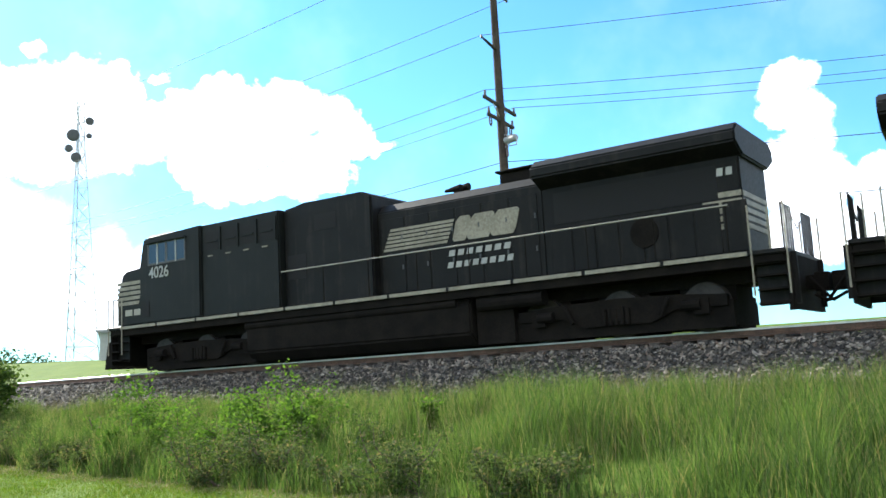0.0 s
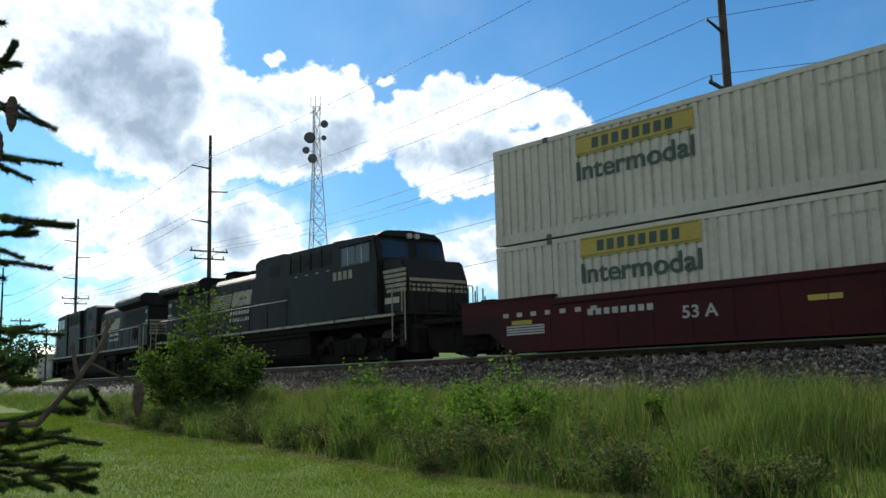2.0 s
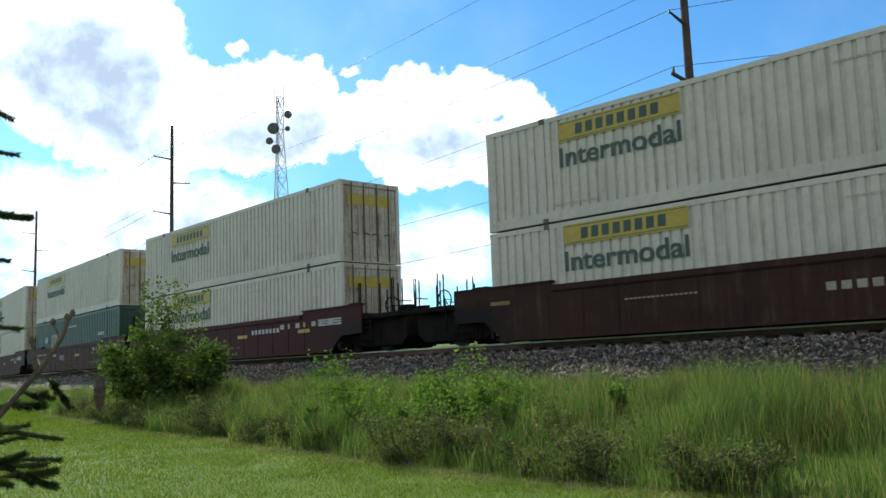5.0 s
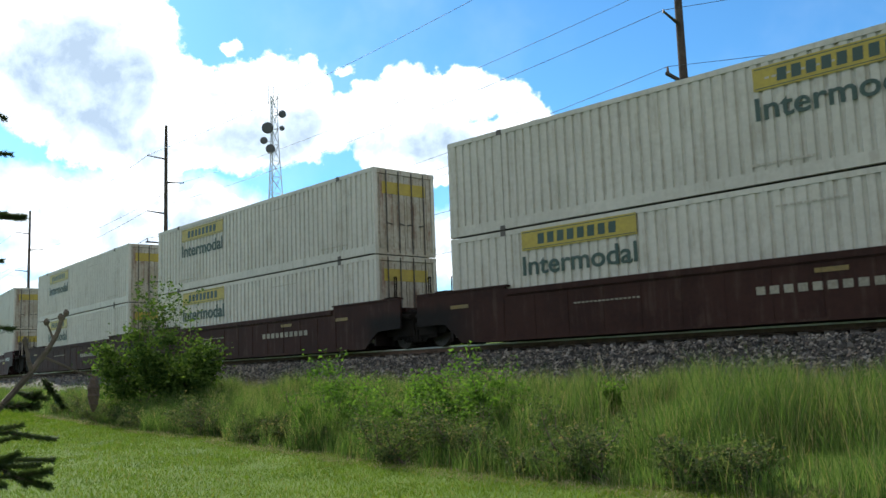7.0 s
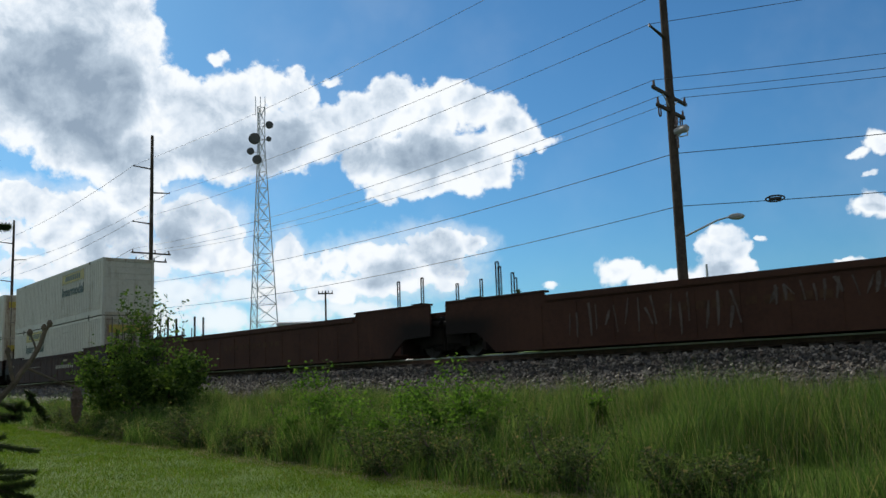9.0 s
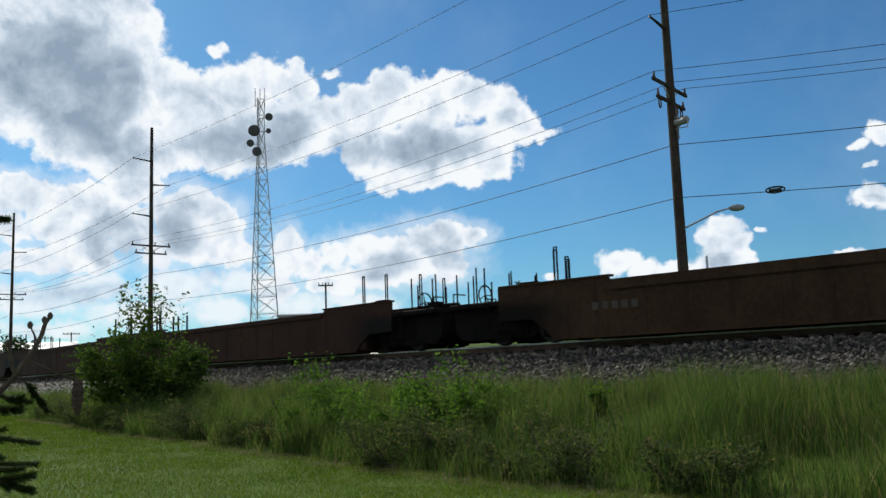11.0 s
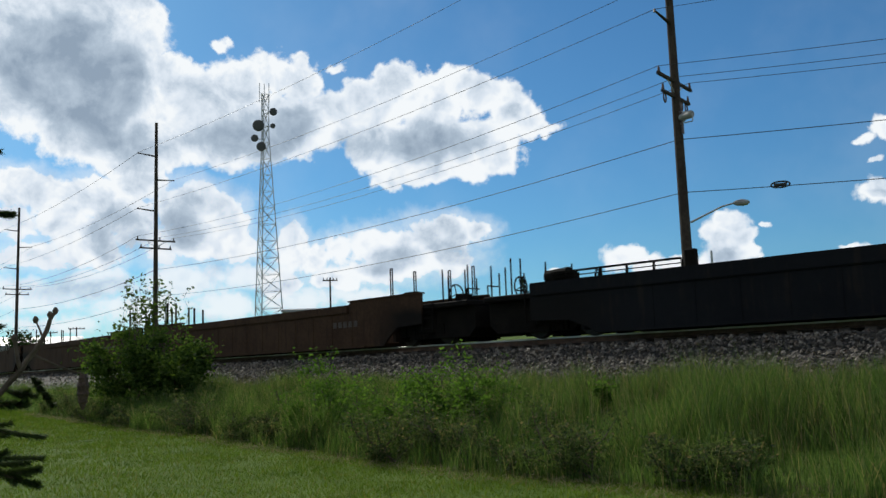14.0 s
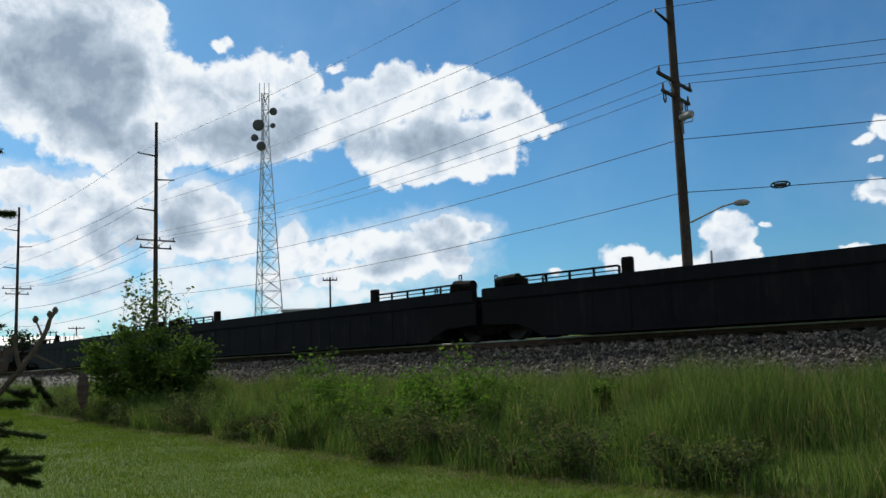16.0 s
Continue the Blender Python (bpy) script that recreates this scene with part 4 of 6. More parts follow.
def radio_tower(x, y, height, base, top):
    ob = thing("radio_tower", "tall grey steel lattice radio tower carrying round dishes", "tower", pose(x, y, 0.8, 0, 0, 20))
    legs = [(math.cos(a), math.sin(a)) for a in (0.4, 0.4 + math.tau / 3, 0.4 + 2 * math.tau / 3)]

    def at(leg, u):
        r = (base + (top - base) * min(1, u / 0.85)) / math.sqrt(3)
        return Vector((legs[leg][0] * r, legs[leg][1] * r, u * height))
    for g in range(3):
        bm = bmesh.new()
        tube(bm, at(g, 0), at(g, 0.85), 0.10, 0.07)
        tube(bm, at(g, 0.85), at(g, 1), 0.07, 0.06)
        part("leg", bm, M_GALV, ob)
    bays = 17
    for g in range(3):
        bm = bmesh.new()
        h = (g + 1) % 3
        for i in range(bays):
            u0, u1 = i / bays, (i + 1) / bays
            tube(bm, at(g, u0), at(h, u1), 0.045, 0.045, 5)
            tube(bm, at(h, u0), at(g, u1), 0.045, 0.045, 5)
            tube(bm, at(g, u1), at(h, u1), 0.04, 0.04, 5)
        part("lattice", bm, M_GALV, ob)
    return ob


TOW_R = 142.0
x, y = polar(55.9, TOW_R)
tower = radio_tower(x, y, 0.3095 * TOW_R + EYE - 0.8, 5.4, 1.15)
back = Vector((-x, -y, 0)).normalized()
right = Vector((-back.y, back.x, 0))
inv = tower.matrix_basis.inverted()


def dish(u, z, r, label="round grey microwave dish"):
    """A drum dish facing the viewer's way, u metres across and z above the eye."""
    c = Vector((x, y, EYE + z)) + right * u + back * 0.9
    d = (back + right * 0.15 * (1 if u > 0 else -1)).normalized()
    bm = bmesh.new()
    prof = [(-0.5, 0.25), (-0.25, 0.95), (0.15, 1.0), (0.28, 0.8), (0.32, 0.3)]
    for (a0, r0), (a1, r1) in zip(prof, prof[1:]):
        tube(bm, c + d * a0 * r, c + d * a1 * r, r0 * r, r1 * r, 20)
    bm.transform(inv)
    part("dish", bm, M_DISH, tower, label)
    part("dish_mount", as_bm_tube(inv @ (c - d * 0.5 * r), inv @ Vector((x, y, EYE + z)), 0.06), M_GALV, tower)


def as_bm_tube(p, q, r):
    bm = bmesh.new()
    tube(bm, p, q, r)
    return bm


for u, z, r in ((-0.95, 0.2715, 0.92), (1.35, 0.2875, 0.62), (1.25, 0.2715, 0.42), (-1.55, 0.2572, 0.58), (-0.55, 0.2478, 0.75)):
    dish(u, z * TOW_R, r)
for u in (-0.75, 0.0, 0.72):
    p = Vector((x, y, EYE + 0.300 * TOW_R)) + right * u
    part("whip_antenna", as_bm_tube(inv @ p, inv @ (p + Vector((0, 0, 0.022 * TOW_R))), 0.06), M_GALV, tower)


def small_pole(az, r, top, label, arm=0.0, radius=0.12):
    x, y = polar(az, r)
    ob = thing("wooden_pole" if arm else "steel_post", label, "pole", pose(x, y, 0.8))
    part("shaft", tubes(((0, 0, -0.3), (0, 0, top * r + EYE - 0.8), radius, radius * 0.75), sides=10), M_POLE if arm else M_GALV, ob)
    if arm:
        d = Vector((math.cos(radians(az)), math.sin(radians(az)), 0)) * arm
        z = top * r + EYE - 1.1
        part("crossarm", tubes((d + Vector((0, 0, z)), -d + Vector((0, 0, z)), 0.07)), M_POLE, ob)
        for u in (-0.9, -0.4, 0.4, 0.9):
            part("insulator", tubes((d * u + Vector((0, 0, z)), d * u + Vector((0, 0, z + 0.3)), 0.06, 0.04)), M_PORCELAIN, ob)
    return ob


small_pole(51.95, 92, 0.102, "distant wooden pole with a short crossarm", 0.75)
small_pole(71.6, 120, 0.062, "distant wooden pole with a short crossarm", 1.1)
small_pole(66.9, 150, 0.054, "distant wooden pole with a short crossarm", 1.2)
small_pole(68.3, 175, 0.050, "distant wooden pole with a short crossarm", 1.2)
small_pole(73.0, 120, 0.072, "distant wooden pole with a short crossarm", 1.1)
small_pole(28.15, 40, 0.1125, "thin steel post behind the railway", 0.0, 0.065)
small_pole(61.9, 75, 0.083, "thin steel post behind the railway", 0.0, 0.09)


def shed(az0, az1, r, wall, ridge, label, windows=0):
    """A long low metal building with a shallow roof, its front square to the view."""
    a, b = Vector((*polar(az0, r), 0)), Vector((*polar(az1, r), 0))
    c = (a + b) / 2
    long = (b - a).length
    turn = math.degrees(math.atan2((b - a).y, (b - a).x))
    ob = thing("metal_building", label, "building", pose(c.x, c.y, 0.7, 0, 0, turn))
    h0, h1, w = wall + EYE - 0.7, ridge + EYE - 0.7, 16.0
    part("wall", soften(boxes((-long / 2, long / 2, -w / 2, w / 2, 0, h0)), 0.05, 1), M_METALWALL, ob)
    bm = bmesh.new()
    o = 0.4
    ring = [(-w / 2 - o, h0), (0, h1), (w / 2 + o, h0), (w / 2 + o, h0 + 0.25), (0, h1 + 0.25), (-w / 2 - o, h0 + 0.25)]
    prism(bm, ring, "x", -long / 2 - o, long / 2 + o)
    part("roof", bm, M_METALROOF, ob)
    n = int(long / 1.2)
    part("wall_ribs", boxes(*[(-long / 2 + 1.2 * i + 0.5, -long / 2 + 1.2 * i + 0.58, -w / 2 - 0.04, -w / 2 + 0.01, 0.1, h0 - 0.1) for i in range(n)],
                            *[(-long / 2 + 1.2 * i + 0.5, -long / 2 + 1.2 * i + 0.58, w / 2 - 0.01, w / 2 + 0.04, 0.1, h0 - 0.1) for i in range(n)]), M_METALWALL, ob)
    for i in range(windows):
        u = -long / 2 + long * (i + 0.5) / windows
        part("door", boxes((u - 1.8, u + 1.8, -w / 2 - 0.06, -w / 2 + 0.05, 0.05, 3.6), (u - 1.8, u + 1.8, w / 2 - 0.05, w / 2 + 0.06, 0.05, 3.6)), M_METALROOF, ob)
    return ob


shed(71.9, 66.7, 150, 4.9, 6.4, "long low pale building with a grey metal roof", 3)
shed(54.7, 52.0, 112, 6.75, 7.45, "pale flat-roofed metal building beyond the railway", 2)


def broad_tree(az, r, top, spread, seed, label):
    """A distant broad-leaved tree: forked trunk and clumped crown."""
    rng = random.Random(seed)
    x, y = polar(az, r)
    ob = thing("tree", label, "tree", pose(x, y, 0.8))
    h = top * r + EYE - 0.8
    bm, spots = bmesh.new(), []
    limb(bm, (0, 0, -0.2), (0, 0, h * 0.45), 0.05 * h, 0.03 * h, rng, 0.03, 4, 8)
    for i in range(16):
        a, q = rng.uniform(0, math.tau), rng.uniform(0.3, 1)
        tip = Vector((math.cos(a) * spread * q, math.sin(a) * spread * q, h * rng.uniform(0.5, 0.95)))
        pts = limb(bm, (0, 0, h * rng.uniform(0.25, 0.45)), tip, 0.018 * h, 0.005 * h, rng, 0.1, 4)
        for p in pts[1:]:
            for _ in range(60):
                spots.append(p + Vector((rng.gauss(0, 0.16), rng.gauss(0, 0.16), rng.gauss(0, 0.11))) * spread)
    part("trunk", bm, M_BARK, ob)
    part("crown", leaf_mesh("crown", spots, 0.42, M_FARLEAF, seed=seed), M_FARLEAF, ob)


broad_tree(69.3, 118, 0.050, 3.2, 5, "dark green distant tree by the building")
broad_tree(73.2, 112, 0.052, 4.0, 6, "dark green distant tree by the building")
broad_tree(75.5, 96, 0.050, 4.2, 7, "dark green distant tree by the building")
broad_tree(58.6, 125, 0.050, 4.0, 8, "dark green distant tree by the building")


def fir(az, r, top, seed):
    rng = random.Random(seed)
    x, y = polar(az, r)
    ob = thing("evergreen_tree", "small dark evergreen tree showing over the train", "tree", pose(x, y, 0.8))
    h = top * r + EYE - 0.8
    bm, spots = bmesh.new(), []
    tube(bm, (0, 0, -0.2), (0, 0, h), 0.16, 0.02)
    for i in range(90):
        u = rng.uniform(0.1, 0.98)
        a = rng.uniform(0, math.tau)
        w = (1 - u) * 0.28 * h * rng.uniform(0.7, 1.1) + 0.12
        for j in range(14):
            q = rng.random()
            spots.append((math.cos(a) * w * q + rng.gauss(0, 0.07), math.sin(a) * w * q + rng.gauss(0, 0.07), u * h - 0.25 * w * q + rng.gauss(0, 0.05)))
    part("trunk", bm, M_BARK, ob)
    part("crown", leaf_mesh("crown", spots, 0.26, M_FARLEAF, seed=seed, long=2.6), M_FARLEAF, ob)


fir(39.75, 82, 0.0965, 11)
fir(38.0, 95, 0.084, 12)


# ---- the train ----
ROLLING = []     # (thing, place along the line at the start, height of its origin over the rail)
TURNING = []     # (wheelset, radius)
SHARED = {}


def rolling(ob, s0, lift=0.0):
    ROLLING.append((ob, s0, lift))
    return ob


def share(key, build, material):
    """A mesh built once and used by all that look alike."""
    if key not in SHARED:
        me = build()
        me = as_mesh(key, me) if isinstance(me, bmesh.types.BMesh) else me
        me.materials.append(material)
        SHARED[key] = me
    return SHARED[key]


def wheelset_mesh(r):
    bm = bmesh.new()
    for s in (-1, 1):
        y0, y1 = sorted((s * 0.69, s * 0.82))
        tube(bm, (0, y0, 0), (0, y1, 0), r, r, 28)
        tube(bm, (0, s * 0.66, 0), (0, s * 0.70, 0), r + 0.03, r + 0.03, 28)
        tube(bm, (0, s * 0.80, 0), (0, s * 0.90, 0), 0.17, 0.13, 12)
        for a in range(3):
            c = Vector((math.cos(a * math.tau / 3), 0, math.sin(a * math.tau / 3))) * r * 0.6
            tube(bm, c + Vector((0, s * 0.81, 0)), c + Vector((0, s * 0.835, 0)), 0.06, 0.06, 8)
    tube(bm, (0, -0.8, 0), (0, 0.8, 0), 0.09, 0.09, 10)
    return bm


def truck(parent, x, axles, r, locomotive=False):
    """A truck: side frames, bolster and springs, with its turning wheelsets."""
    half = max(axles) + 0.55
    def frames():
        bm = bmesh.new()
        for s in (-1, 1):
            y0, y1 = sorted((s * 0.93, s * 1.10))
            ring = [(-half, r - 0.02), (-half, r + 0.22), (-half * 0.55, r + 0.30), (0, r + 0.34), (half * 0.55, r + 0.30), (half, r + 0.22), (half, r - 0.02),
                    (half * 0.55, r - 0.02), (half * 0.32, r - 0.26), (-half * 0.32, r - 0.26), (-half * 0.55, r - 0.02)]
            prism(bm, ring, "y", y0, y1)
            for a in axles:
                box(bm, a - 0.17, a + 0.17, *sorted((s * 1.08, s * 1.16)), r - 0.16, r + 0.16)
            for j in range(5):
                tube(bm, (-0.28 + 0.14 * j, s * 1.13, r - 0.24), (-0.28 + 0.14 * j, s * 1.13, r + 0.12), 0.055, 0.055, 7)
            if locomotive:
                for a in (-1.0, 1.0):
                    tube(bm, (a * half * 0.5, s * 1.18, r + 0.25), (a * half * 0.42, s * 1.18, r - 0.15), 0.05, 0.05, 8)
                    tube(bm, (a * half * 0.62, s * 1.15, r + 0.05), (a * half * 0.78, s * 1.15, r + 0.05), 0.12, 0.12, 10)
        box(bm, -0.25, 0.25, -0.95, 0.95, r - 0.1, r + 0.25)
        # brake beams, and plain dark boards added to fill the view between the wheels
        for y0, y1 in ((-0.64, -0.58), (0.58, 0.64)):
            box(bm, -half - 0.05, half + 0.05, y0, y1, 0.06, r + 0.30)
        for a in axles:
            for g in (-1, 1):
                box(bm, a + g * (r + 0.07) - 0.05, a + g * (r + 0.07) + 0.05, -0.85, 0.85, 0.10, r + 0.08)
        return bm
    key = "side_frames_%s" % ("loco" if locomotive else "car")
    tr = part("truck", share(key, frames, M_GRIME), M_GRIME, parent)
    tr.matrix_basis = pose(x, 0, 0)
    for a in axles:
        w = part("wheelset", share("wheelset_%.2f" % r, lambda: wheelset_mesh(r), M_WHEEL), M_WHEEL, tr)
        w.matrix_basis = pose(a, 0, r)
        TURNING.append((w, a, r))
    return tr


def slant_bars(name, x0, x1, z0, z1, rows, y, slope, material, parent, gaps=None, label=""):
    """Rows of slanting painted bars on the near side; gaps cuts each row into that many pieces."""
    one = {"reporting_bars": "lettering_bar", "small_lettering_bars": "lettering_bar", "rear_stripes": "stripe", "emblem_stripes": "emblem_stripe"}.get(name, name.rstrip("s"))
    for i in range(rows):
        a, b = z0 + (z1 - z0) * i / rows, z0 + (z1 - z0) * (i + 0.68) / rows
        n = gaps or 1
        fill = 0.66
        for j in range(n):
            u0, u1 = x0 + (x1 - x0) * j / n, x0 + (x1 - x0) * (j + (fill if gaps else 1.0)) / n
            sa, sb = slope * (a - z0), slope * (b - z0)
            bm = bmesh.new()
            prism(bm, [(u0 + sa, a), (u1 + sa, a), (u1 + sb, b), (u0 + sb, b)], "y", y - 0.006, y)
            part(one, bm, material, parent, label)


def locomotive(s0, f, number, label):
    """A six-axle diesel locomotive. f is 1 when its cab leads and -1 when its cab trails."""
    ob = thing("locomotive", label, "locomotive", group="locomotives of the train")
    rolling(ob, s0)

    def X(bm_rows):
        return boxes(*[(min(f * a, f * b), max(f * a, f * b), c, d, e, g) for a, b, c, d, e, g in bm_rows])

    def side(ring, y0, y1, w=0.0):
        bm = bmesh.new()
        prism(bm, [(f * a, b) for a, b in ring], "y", y0, y1)
        return soften(bm, w) if w else bm

    def across(ring, x0, x1, w=0.0):
        bm = bmesh.new()
        prism(bm, ring, "x", *sorted((f * x0, f * x1)))
        return soften(bm, w) if w else bm

    # frame, tank and trucks
    part("underframe", X([(-10.7, 10.7, -1.45, 1.45, 1.22, 1.42), (-10.2, 10.2, -0.7, 0.7, 0.95, 1.25)]), M_GRIME, ob)
    part("walkway", soften(X([(-10.9, 10.78, -1.52, 1.52, 1.42, 1.52)]), 0.02, 1), M_BLACK, ob)
    for y in (-1.535, 1.520):
        n = 11
        for i in range(n):
            a = -10.2 + i * 20.3 / n
            part("sill_stripe", X([(a, a + 20.3 / n - 0.09, y, y + 0.015, 1.425, 1.515)]), M_CREAM, ob)
    part("fuel_tank", across([(-1.35, 0.34), (-1.05, 0.05), (1.05, 0.05), (1.35, 0.34), (1.35, 1.1), (1.2, 1.24), (-1.2, 1.24), (-1.35, 1.1)], -4.6, 3.2, 0.05), M_GRIME, ob)
    # dark blocks added to fill the open gap between tank and trucks
    for x0, x1 in ((3.25, 4.3), (-4.4, -4.65)):
        part("underside_filler", X([(x0, x1, -1.15, 1.15, 0.06, 1.24)]), M_GRIME, ob)
    part("air_reservoir", tubes((Vector((f * 3.4, -1.22, 1.05)), Vector((f * 5.2, -1.22, 1.05)), 0.19), (Vector((f * -4.6, -1.3, 1.12)), Vector((f * 2.8, -1.3, 1.12)), 0.12), sides=12), M_GRIME, ob)
    for x in (-6.9, 6.9):
        for a in (-1.95, 0.0, 1.95):
            part("traction_motor", X([(x + a - 0.62, x + a + 0.62, -0.62, 0.62, 0.03, 0.95)]), M_GRIME, ob)
        # dark plate in place of rigging, added to close the underside
        part("rigging_plate", X([(x - 2.6, x + 2.6, -1.02, -0.90, 0.05, 0.62)]), M_GRIME, ob)
        truck(ob, f * x, (-1.95, 0.0, 1.95), 0.52, True)
    part("plow", side([(-10.7, 0.25), (-11.25, 0.18), (-11.1, 1.0), (-10.7, 1.2)], -1.35, 1.35), M_GRIME, ob)
    for x in (-1, 1):
        k = 0.0 if x < 0 else -0.36
        part("coupler", X([(x * 10.7, x * 11.6 + k, -0.17, 0.17, 0.72, 1.02), (x * 11.35 + k, x * 11.62 + k, -0.26, 0.20, 0.68, 1.06)]), M_GRIME, ob)
        part("air_hose", tubes((Vector((f * x * 10.95, -0.55, 0.95)), Vector((f * x * 11.35, -0.5, 0.45)), 0.035), (Vector((f * x * 11.35, -0.5, 0.45)), Vector((f * x * 11.6, -0.35, 0.6)), 0.035)), M_GRIME, ob)
    # nose and cab
    part("nose", side([(-10.62, 1.52), (-10.62, 2.65), (-10.35, 3.32), (-9.25, 3.42), (-9.25, 1.52)], -1.32, 1.32, 0.07), M_GREYBLACK, ob)
    part("cab", side([(-9.25, 1.52), (-9.25, 3.40), (-9.05, 4.26), (-6.35, 4.36), (-6.35, 1.52)], -1.50, 1.50, 0.05), M_GREYBLACK, ob)
    part("cab_roof", across([(-1.42, 4.24), (-1.05, 4.44), (0.0, 4.50), (1.05, 4.44), (1.42, 4.24)], -9.15, -6.3, 0.03), M_GREYBLACK, ob)
    for y in (-1.512, 1.497):
        for a, b in ((-8.75, -7.95), (-7.85, -7.05)):
            w = part("side_window", X([(a, b, y, y + 0.015, 3.42, 4.02)]), M_DARKPANE, ob)
            part("window_rim", X([(a - 0.05, b + 0.05, y - 0.006, y + 0.01, 4.02, 4.08), (a - 0.05, b + 0.05, y - 0.006, y + 0.01, 3.36, 3.42), (a - 0.05, a, y - 0.006, y + 0.01, 3.42, 4.02), (b, b + 0.05, y - 0.006, y + 0.01, 3.42, 4.02)]), M_DISH, w)
        part("cab_door", X([(-9.1, -8.75, y - 0.004, y + 0.01, 1.75, 2.25)]), M_DARKIN, ob)
    for y in (-0.75, 0.75):
        bm = bmesh.new()
        prism(bm, [(f * -9.262, 3.48), (f * -9.13, 4.10), (f * -9.10, 4.10), (f * -9.235, 3.48)], "y", y - 0.55, y + 0.55)
        part("windshield", bm, M_GLASS, ob)
    bm = bmesh.new()
    for i in range(5):
        z = 2.22 + 0.165 * i
        prism(bm, [(f * -10.60, z), (f * (-9.52 + 0.05 * i), z), (f * (-9.48 + 0.05 * i), z + 0.11), (f * -10.60, z + 0.11)], "y", -1.328, -1.318)
        box(bm, *sorted((f * -10.632, f * -10.622)), -1.2, 1.2, z, z + 0.10) if z < 2.6 else None
    part("nose_stripes", bm, M_CREAM, ob, "cream painted stripes")
    each("nose_plate", [(*sorted((f * a, f * (a + 0.36))), -1.326, -1.316, 1.86, 2.06) for a in (-10.2, -9.76)], M_FAINT, ob, "pale grey number plate")
    each("sun_visor", [(*sorted((f * -8.85, f * -6.95)), *sorted((s * 1.50, s * 1.62)), 4.06, 4.10) for s in (-1, 1)], M_GREYBLACK, ob)
    each("window_pillar", [(*sorted((f * a, f * (a + 0.06))), -1.525, -1.505, 3.36, 4.08) for a in (-8.36, -7.48)], M_LAMPGREY, ob)
    each("roof_antenna", [(*sorted((f * a, f * (a + 0.28))), -0.18, 0.18, 4.46, 4.58) for a in (-8.6, -7.4)], M_GRIME, ob)
    part("headlight", tubes((Vector((f * -9.2, -0.16, 4.28)), Vector((f * -9.32, -0.16, 4.28)), 0.10), (Vector((f * -9.2, 0.16, 4.28)), Vector((f * -9.32, 0.16, 4.28)), 0.10), sides=14), M_LAMPGREY, ob)
    # auxiliary and blower sections behind the cab
    part("auxiliary_cabinet", side([(-6.35, 1.52), (-6.35, 4.34), (-3.1, 4.36), (-3.1, 1.52)], -1.42, 1.42, 0.04), M_GREYBLACK, ob)
    for i in range(4):
        a = -6.2 + 0.77 * i
        for y in (-1.428, 1.40):
            part("vent_opening", X([(a, a + 0.62, y, y + 0.028, 3.55, 4.10)]), M_DARKIN, ob)
        part("vent_bar", X([(a + 0.65, a + 0.70, -1.46, -1.41, 3.5, 4.2), (a + 0.1, a + 0.55, -1.45, -1.42, 3.78, 3.83)]), M_GREYBLACK, ob)
        part("stencil_mark", X([(a + 0.12, a + 0.34, -1.434, -1.42, 3.34, 3.38)]), M_CREAM, ob)
    part("blower_housing", side([(-3.1, 1.52), (-3.1, 4.36), (-2.3, 4.46), (-0.2, 4.46), (0.15, 4.30), (0.15, 1.52)], -1.22, 1.22, 0.05), M_BLACK, ob)
    for row in ((-1.9, -1.1, -1.23, -1.20, 3.6, 4.05), (-1.9, -1.1, 1.20, 1.23, 3.6, 4.05), (-2.95, -2.25, -1.23, -1.2, 2.3, 3.0)):
        part("air_intake", X([row]), M_DARKIN, ob)
    # engine hood
    part("engine_hood", across([(-0.98, 1.52), (-0.98, 3.80), (-0.72, 4.05), (0.72, 4.05), (0.98, 3.80), (0.98, 1.52)], 0.15, 5.2, 0.03), M_BLACK, ob)
    for i in range(6):
        a = 0.3 + 0.8 * i
        d = part("hood_door", soften(X([(a, a + 0.74, -1.0, -0.97, 1.6, 3.6)]), 0.008, 1), M_BLACK, ob)
        for z in (2.2, 3.0):
            part("door_latch", X([(a + 0.66, a + 0.70, -1.025, -0.995, z, z + 0.12)]), M_DISH, d)
    part("exhaust_chimney", soften(X([(3.7, 4.7, -0.42, 0.42, 4.02, 4.40)]), 0.06), M_GRIME, ob)
    part("exhaust_rim", soften(X([(3.62, 4.78, -0.48, 0.48, 4.40, 4.46)]), 0.02, 1), M_GRIME, ob)
    part("air_horn", tubes((Vector((f * 2.0, -0.35, 4.22)), Vector((f * 2.5, -0.35, 4.24)), 0.04, 0.10), (Vector((f * 2.0, -0.1, 4.28)), Vector((f * 2.6, -0.1, 4.30)), 0.04, 0.10),
                            (Vector((f * 2.5, 0.15, 4.22)), Vector((f * 2.0, 0.15, 4.24)), 0.04, 0.10), (Vector((f * 2.2, -0.1, 4.0)), Vector((f * 2.2, -0.1, 4.25)), 0.05), sides=10), M_GRIME, ob)
    # radiator section with its overhanging wings
    part("radiator_cabin", across([(-1.02, 1.52), (-1.02, 3.78), (1.02, 3.78), (1.02, 1.52)], 5.2, 9.9, 0.04), M_BLACK, ob)
    part("radiator_wing", across([(-1.5, 3.86), (-1.5, 4.10), (-1.25, 4.30), (1.25, 4.30), (1.5, 4.10), (1.5, 3.86), (1.0, 3.62), (-1.0, 3.62)], 5.15, 10.0, 0.04), M_BLACK, ob)
    for y in (-1.035, 1.0):
        part("radiator_screen", X([(5.5, 9.4, y, y + 0.035, 2.75, 3.5)]), M_DARKIN, ob)
